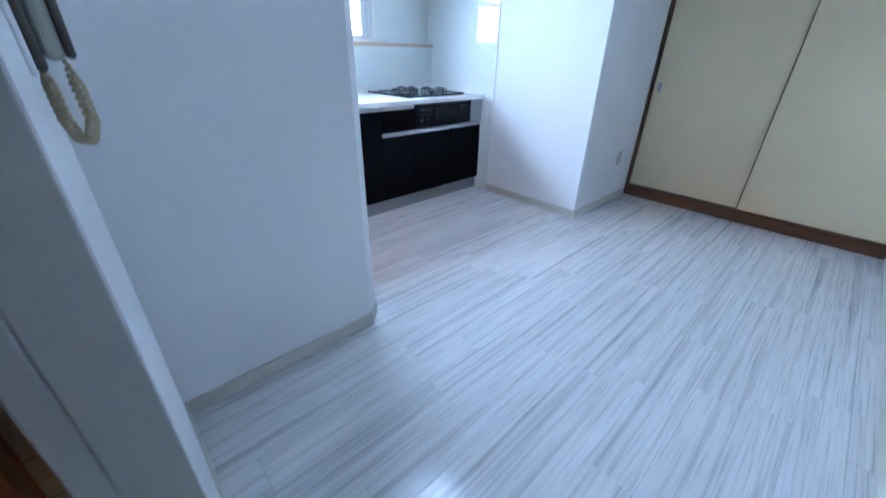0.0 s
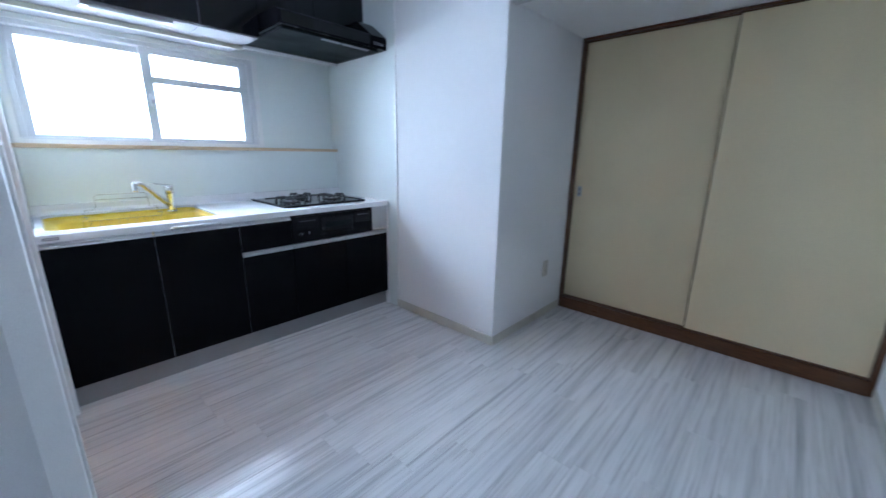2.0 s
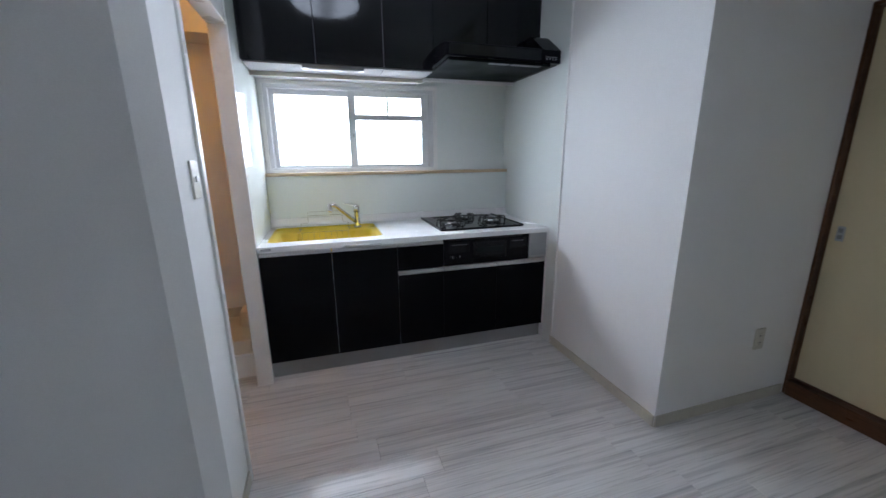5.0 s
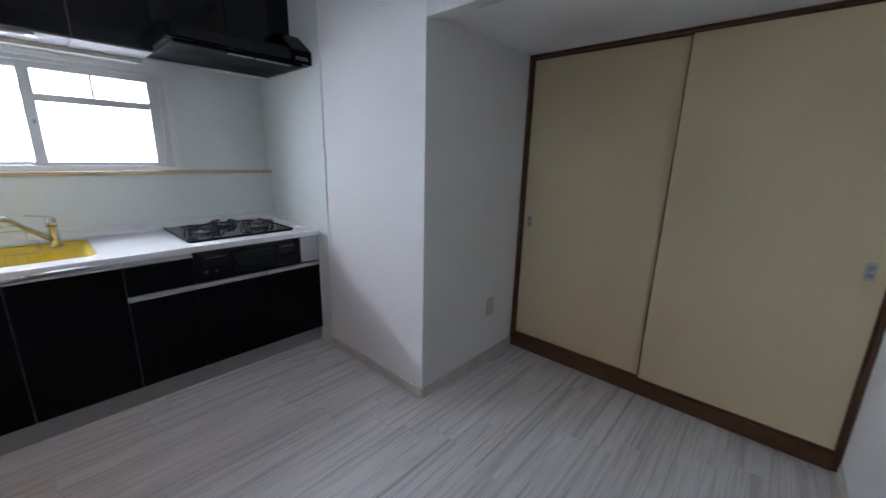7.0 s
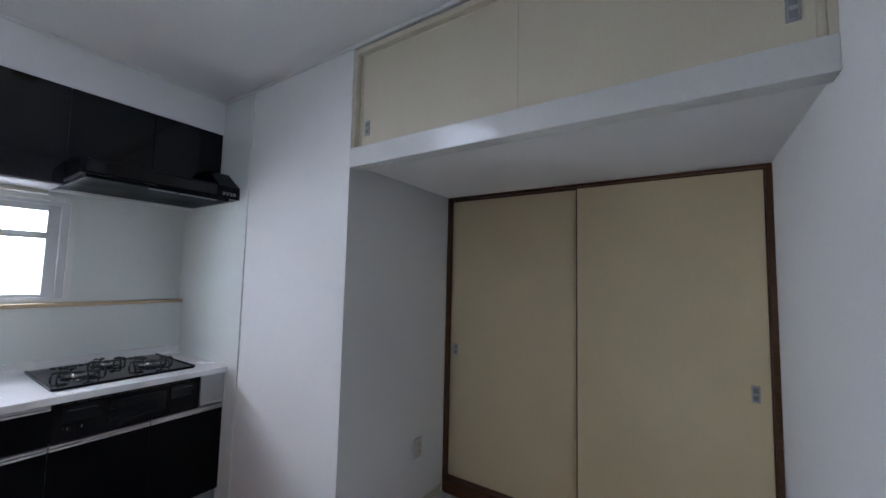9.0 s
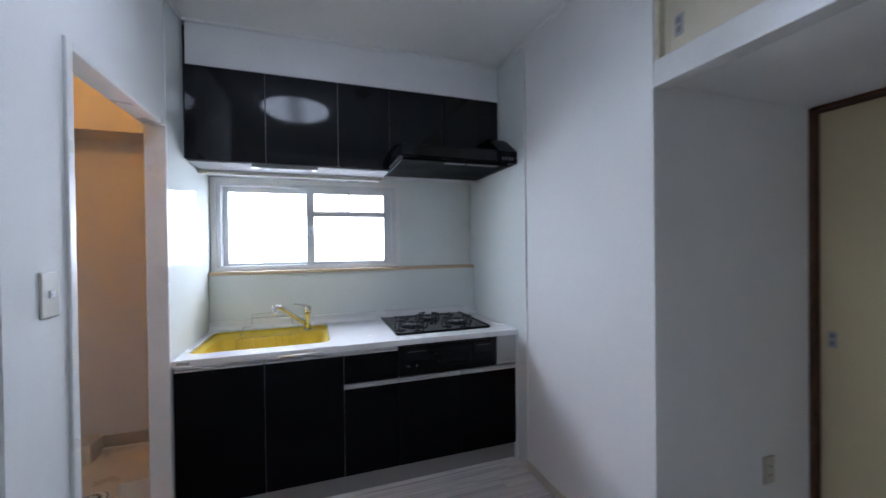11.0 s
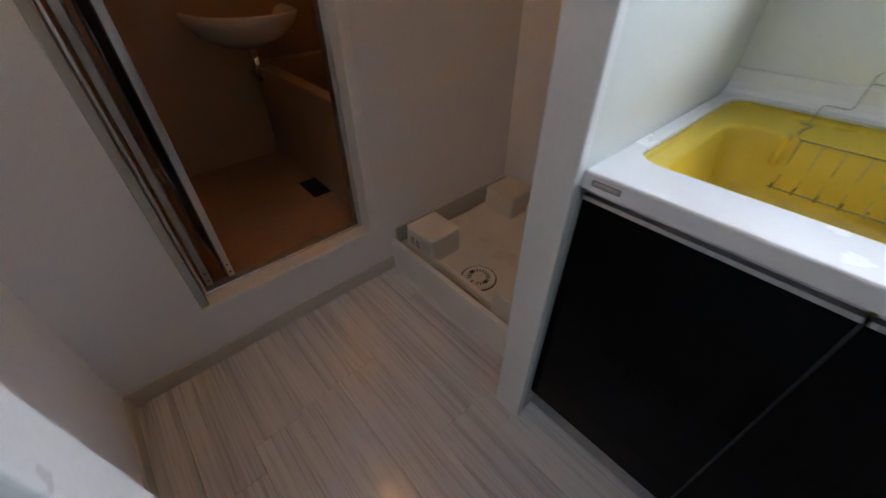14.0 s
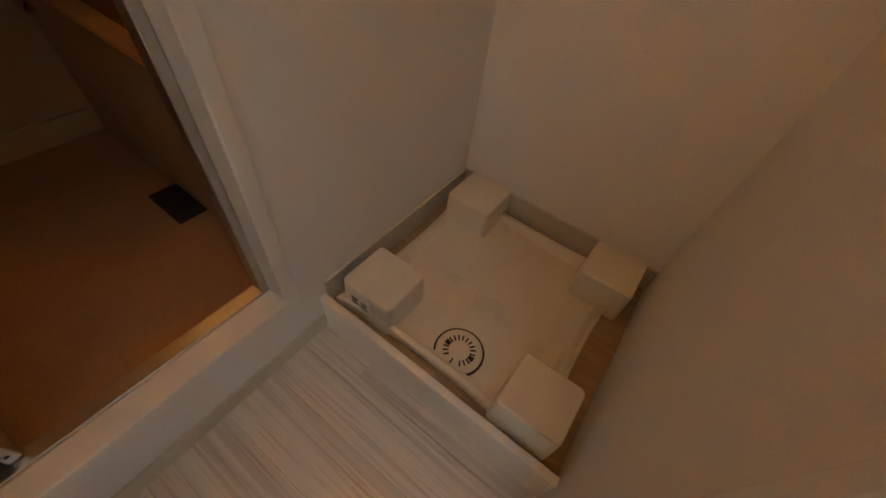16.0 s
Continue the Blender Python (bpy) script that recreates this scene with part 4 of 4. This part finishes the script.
# added fill light: an unseen warm bulb that brightens the hall door
hl = thing("hall_fill_lamp", "added warm fill bulb, out of view in the hall", "lamp", at=(-2.95, -1.25, CEIL - 0.001))
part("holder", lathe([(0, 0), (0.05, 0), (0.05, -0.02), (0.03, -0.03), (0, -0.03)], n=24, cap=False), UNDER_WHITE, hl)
part("bulb", lathe([(0.018, -0.03), (0.034, -0.055), (0.036, -0.075), (0.022, -0.10), (0, -0.106)], n=20, cap=False), HALL_FILL, hl, "glowing warm bulb", True)

# ---- washroom ----


def washing_pan():
    p = thing("washing_machine_pan", "cream plastic washing machine pan with four raised corner blocks", "drain pan", at=(-2.35, 0.47, 0.0))
    off = Vector((-2.35, 0.47, 0))

    def put(ob):
        ob.location = -off
        return ob
    X0, X1, Y0, Y1 = -2.700, -2.030, 0.138, 0.812

    def outline(inset, bow, n=14):
        """A square whose sides sag inwards between its corners."""
        x0, x1, y0, y1 = X0 + inset, X1 - inset, Y0 + inset, Y1 - inset
        pts = []
        for a, b, nx, ny in (((x0, y0), (x1, y0), 0, 1), ((x1, y0), (x1, y1), -1, 0), ((x1, y1), (x0, y1), 0, -1), ((x0, y1), (x0, y0), 1, 0)):
            for k in range(n):
                f = k / n
                d = bow * math.sin(math.pi * f) ** 0.7
                pts.append((a[0] + (b[0] - a[0]) * f + nx * d, a[1] + (b[1] - a[1]) * f + ny * d))
        return pts
    bm = bmesh.new()
    specs = [(0.004, 0.109, 0.026), (0.0, 0.142, 0.026), (0.004, 0.148, 0.026), (0.016, 0.148, 0.026), (0.022, 0.143, 0.025), (0.032, 0.126, 0.024), (0.045, 0.120, 0.022)]
    rings = [[bm.verts.new((x, y, z)) for x, y in outline(i, w)] for i, z, w in specs]
    for a, b in zip(rings, rings[1:]):
        for k in range(len(a)):
            bm.faces.new((a[k], a[(k + 1) % len(a)], b[(k + 1) % len(b)], b[k]))
    bm.faces.new(rings[-1])
    put(part("tray", bm, PAN, p))
    for n, (x0, x1, y0, y1) in enumerate(((-2.684, -2.515, 0.158, 0.318), (-2.678, -2.512, 0.645, 0.812), (-2.175, -2.012, 0.645, 0.812), (-2.178, -2.012, 0.148, 0.305))):
        bl = bmesh.new()
        r0 = [bl.verts.new((x, y, 0.10)) for x, y in round_rect(x0 - .004, x1 + .004, y0 - .004, y1 + .004, 0.018, 4)]
        r1 = [bl.verts.new((x, y, 0.227)) for x, y in round_rect(x0, x1, y0, y1, 0.015, 4)]
        r2 = [bl.verts.new((x, y, 0.231)) for x, y in round_rect(x0 + .004, x1 - .004, y0 + .004, y1 - .004, 0.012, 4)]
        for a, b in ((r0, r1), (r1, r2)):
            for k in range(len(a)):
                bl.faces.new((a[k], a[(k + 1) % len(a)], b[(k + 1) % len(b)], b[k]))
        bl.faces.new(r2)
        b = put(part("corner_block", bl, PAN, p))
        if n == 0:
            for xx in (x0 + .04, x0 + .075):
                part("print_mark", boxes((xx, xx + .022, y0 - .007, y0 - .0045, 0.165, 0.171), (xx, xx + .018, y0 - .007, y0 - .0045, 0.177, 0.183), (xx, xx + .022, y0 - .007, y0 - .0045, 0.189, 0.195)), GREY_MARK, b)
        if n == 2:
            part("print_mark", boxes((x0 - .0078, x0 - .005, y0 + .05, y0 + .10, 0.15, 0.19)), PLATE, b, "small pale sticker")
    c = (-2.328, 0.242, 0)
    d = put(part("drain_ring", lathe([(0.072, 0.1195), (0.072, 0.1215), (0.066, 0.122), (0.065, 0.1195)], c, n=40, cap=False), DARK, p, "dark seam ring", True))
    part("drain_cover", lathe([(0.0, 0.1285), (0.030, 0.1285), (0.063, 0.127), (0.066, 0.124), (0.066, 0.118)], c, n=40, cap=False), PAN, d, "white drain cover", True)
    sl = bmesh.new()
    for k in range(20):
        a = 2 * math.pi * k / 20
        if k in (14, 16):
            continue
        wide = 0.0075 if k in (0, 10) else 0.0026
        m = Matrix.Translation((c[0], c[1], 0.1288)) @ Matrix.Rotation(a, 4, "Z")
        vs = [sl.verts.new(m @ Vector(v)) for v in ((0.030, -wide * .8, 0), (0.046, -wide, 0), (0.046, wide, 0), (0.030, wide * .8, 0))]
        vt = [sl.verts.new(v.co + Vector((0, 0, .0008))) for v in vs]
        sl.faces.new(vs), sl.faces.new(vt)
        for q in range(4):
            sl.faces.new((vs[q], vs[(q + 1) % 4], vt[(q + 1) % 4], vt[q]))
    part("drain_slots", sl, DARK, d, "dark radial slots")
    return p


washing_pan()
structure("washing_platform", boxes((XB + .001, XP - .001, 0.129, 0.839, 0.0, 0.108)), PLATFORM, "tan board platform under the washing machine pan", "platform")
tagged(link("pan_curb", box(XB + .001, XP - .001, 0.105, 0.128, 0.0, 0.152, 0.003), TRIM), "white board in front of the washing machine pan", "board")

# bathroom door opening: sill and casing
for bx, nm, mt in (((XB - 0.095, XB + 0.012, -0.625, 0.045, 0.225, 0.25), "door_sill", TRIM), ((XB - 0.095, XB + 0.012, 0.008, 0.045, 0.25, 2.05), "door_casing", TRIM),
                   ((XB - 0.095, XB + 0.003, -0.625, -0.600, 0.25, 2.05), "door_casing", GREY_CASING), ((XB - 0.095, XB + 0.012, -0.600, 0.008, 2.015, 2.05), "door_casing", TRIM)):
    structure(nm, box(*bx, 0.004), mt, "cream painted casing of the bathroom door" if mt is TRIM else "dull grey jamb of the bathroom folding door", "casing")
structure("door_track", boxes((XB - 0.088, XB - 0.05, -0.598, 0.007, 0.251, 0.262), (XB - 0.088, XB - 0.05, -0.012, 0.007, 0.262, 2.014), (XB - 0.088, XB - 0.05, -0.598, -0.588, 0.262, 2.014), bev=0.002),
          ALU, "aluminium frame of the bathroom folding door", "frame")


def fold_panel(y, a, label, metal):
    d = thing("folding_door", label, "door", "folding door leaves", (XB - 0.068, y, 0.266))
    for x in (-0.012, -0.300):
        st = part("stile", box(x - .022, x + .010, -0.011, 0.011, 0, 1.74, 0.003), metal, d)
        part("screws", boxes(*[(x + .0095, x + .0115, -.003, .003, z, z + .006) for z in (0.02, 0.05)]), DARK, st)
    part("rail", box(-0.29, -0.03, -0.010, 0.010, 0, 0.035, 0.002), ALU, d)
    part("rail", box(-0.29, -0.03, -0.010, 0.010, 1.705, 1.74, 0.002), ALU, d)
    part("infill", box(-0.302, -0.032, -0.003, 0.003, 0.03, 1.71, 0.0005, 1), PHONE_DARK, d, "dark translucent infill")
    d.rotation_euler = (0, 0, radians(a))
    return d


fold_panel(-0.570, -2, "dull grey bathroom folding door leaf", KICK)
fold_panel(-0.500, 4, "pale aluminium bathroom folding door leaf", ALU)

# bathroom fittings
bt = thing("bathtub", "beige empty bathtub in the dim bathroom", "bathtub", at=(-3.35, 0.45, 0.18))
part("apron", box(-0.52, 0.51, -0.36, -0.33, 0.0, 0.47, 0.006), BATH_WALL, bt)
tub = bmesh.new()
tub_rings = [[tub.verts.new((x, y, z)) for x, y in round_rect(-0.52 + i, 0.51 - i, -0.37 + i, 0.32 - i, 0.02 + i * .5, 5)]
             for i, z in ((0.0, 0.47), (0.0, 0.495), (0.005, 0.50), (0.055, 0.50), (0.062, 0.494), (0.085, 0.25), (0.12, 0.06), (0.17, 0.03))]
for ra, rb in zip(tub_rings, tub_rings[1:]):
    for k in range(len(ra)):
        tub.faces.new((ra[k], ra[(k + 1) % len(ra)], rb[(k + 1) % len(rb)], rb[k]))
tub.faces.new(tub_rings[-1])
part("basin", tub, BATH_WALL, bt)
structure("baseboard", box(-3.879, -3.862, -0.70, 0.08, 0.181, 0.27, 0.006), BATH_WALL, "moulded beige cove along the bathroom wall", "baseboard")


def washbasin():
    b = thing("washbasin", "beige ceramic wall washbasin in the dim bathroom", "washbasin", at=(-3.88, 0.075, 0.912))
    bm = bmesh.new()

    def half(r, depth, z, n=16):
        return [bm.verts.new((depth * math.sin(math.pi * i / n) ** .7, r * math.cos(math.pi * i / n), z)) for i in range(n + 1)]
    rings = [half(0.10, 0.16, -0.15), half(0.19, 0.30, -0.10), half(0.24, 0.38, -0.04), half(0.25, 0.40, 0.0), half(0.235, 0.38, 0.006), half(0.20, 0.33, -0.012), half(0.15, 0.26, -0.09), half(0.05, 0.14, -0.10)]
    for a, c in zip(rings, rings[1:]):
        for i in range(len(a) - 1):
            bm.faces.new((a[i], a[i + 1], c[i + 1], c[i]))
    bm.faces.new(rings[0])
    bm.faces.new(rings[-1])
    part("bowl", bm, CERAMIC, b, smooth=True)
    part("waste_pipe", tube([(0.13, 0.0, -0.145), (0.13, 0.0, -0.26), (0.12, 0.0, -0.30), (0.08, 0.0, -0.305), (0.0, 0.0, -0.29)], 0.014, 12), CHROME, b, "chrome waste pipe", True)
    part("plug", lathe([(0, 0), (0.022, 0), (0.02, 0.006), (0, 0.008)], (0.16, 0.0, -0.098), n=16, cap=False), DARK, b)
    return b


washbasin()
bf = thing("bath_mixer", "chrome wall mixer tap above the washbasin", "faucet", at=(-3.87, 0.16, 1.10))
part("bar", tube([(0.05, -0.09, 0), (0.05, 0.13, 0)], 0.022, 14), CHROME, bf, smooth=True)
for y in (-0.075, 0.115):
    k = part("handle", lathe([(0, 0), (0.026, 0), (0.028, 0.03), (0.02, 0.036), (0, 0.036)], m=Matrix.Translation((0.06, y, 0)) @ pose(0, 0, 0, 0, 90), n=16, cap=False), CHROME, bf, smooth=True)
part("spout", tube([(0.06, 0.02, -0.01), (0.12, 0.02, -0.03), (0.18, 0.02, -0.06)], 0.011, 12), CHROME, bf, smooth=True)
part("shower_hose", tube(arc((0.05, 0.10, -0.02), (0.03, 0.26, 0.25), (0.06, 0.08, -0.12), 16), 0.007, 8), STEEL, bf, "grey shower hose", True)
gr = thing("floor_grate", "dark floor drain grate in the bathroom floor", "drain", at=(-3.32, 0.08, 0.181))
part("plate", box(-0.085, 0.095, -0.078, 0.075, 0, 0.006, 0.002), DARK, gr)
part("slots", boxes(*[(-0.07 + k * .02, -0.06 + k * .02, -0.055, 0.045, 0.006, 0.009) for k in range(7)]), IRON, gr)

# warm lamps of washroom and bathroom
wl = thing("washroom_lamp", "small warm wall bulb above the bathroom door", "lamp", at=(XB + 0.0005, -0.23, 2.30))
part("holder", box(0, 0.022, -0.035, 0.035, -0.035, 0.035, 0.005), UNDER_WHITE, wl)
part("bulb", lathe([(0.014, 0.021), (0.030, 0.042), (0.034, 0.062), (0.022, 0.088), (0, 0.094)], m=pose(0, 0, 0, 0, 90), n=20, cap=False), WARM, wl, "glowing warm bulb", True)
bl2 = thing("bathroom_lamp", "small warm wall lamp in the bathroom", "lamp", at=(-3.879, 0.20, 2.1))
part("holder", box(0, 0.03, -0.05, 0.05, -0.06, 0.06, 0.006), UNDER_WHITE, bl2)
part("globe", lathe([(0.0, -0.036), (0.022, -0.029), (0.034, -0.012), (0.034, 0.012), (0.022, 0.029), (0, 0.036)], (0.064, 0, 0), n=20, cap=False), WARM_BATH, bl2, "glowing warm globe", True)

# ---- floor planks ----
FLOOR = bpy.data.objects["floor"]
PW, PL = 0.145, 0.905
rng = random.Random(4)
plank_meshes = {}


def plank(x0, x1, y0, y1):
    key = (round(x1 - x0, 3), round(y1 - y0, 3))
    if key not in plank_meshes:
        lx, ly = x1 - x0 - 0.0007, y1 - y0 - 0.0007
        bm = bmesh.new()
        add_box(bm, 0, lx, 0, ly, -0.006, 0.0)
        top = [e for e in bm.edges if all(v.co.z > -0.001 for v in e.verts)]
        bmesh.ops.bevel(bm, geom=top, offset=0.0006, segments=1, affect="EDGES")
        me = bpy.data.meshes.new("plank")
        bm.to_mesh(me)
        bm.free()
        me.materials.append(PLANK)
        plank_meshes[key] = me
    ob = new("plank", plank_meshes[key])
    ob.parent = FLOOR
    ob.location = (x0, y0, 0)


y = 0.05 - 0.145 * 23
while y < 0.8:
    ya, yb = max(y, -2.90), min(y + PW, 0.84)
    if yb - ya > 0.01:
        x = -4.0 + rng.uniform(0, PL) - PL
        while x < 1.03:
            xa, xb = max(x, -4.0), min(x + PL, 1.03)
            if xb - xa > 0.02 and not (yb <= 0.8 and ya > -0.78 and xb < -2.85) and not (ya > -0.95 and xa > 0.05) and not (ya > 0.2 and xa > -1.98):
                plank(xa, xb, ya, yb)
            x += PL
    y += PW
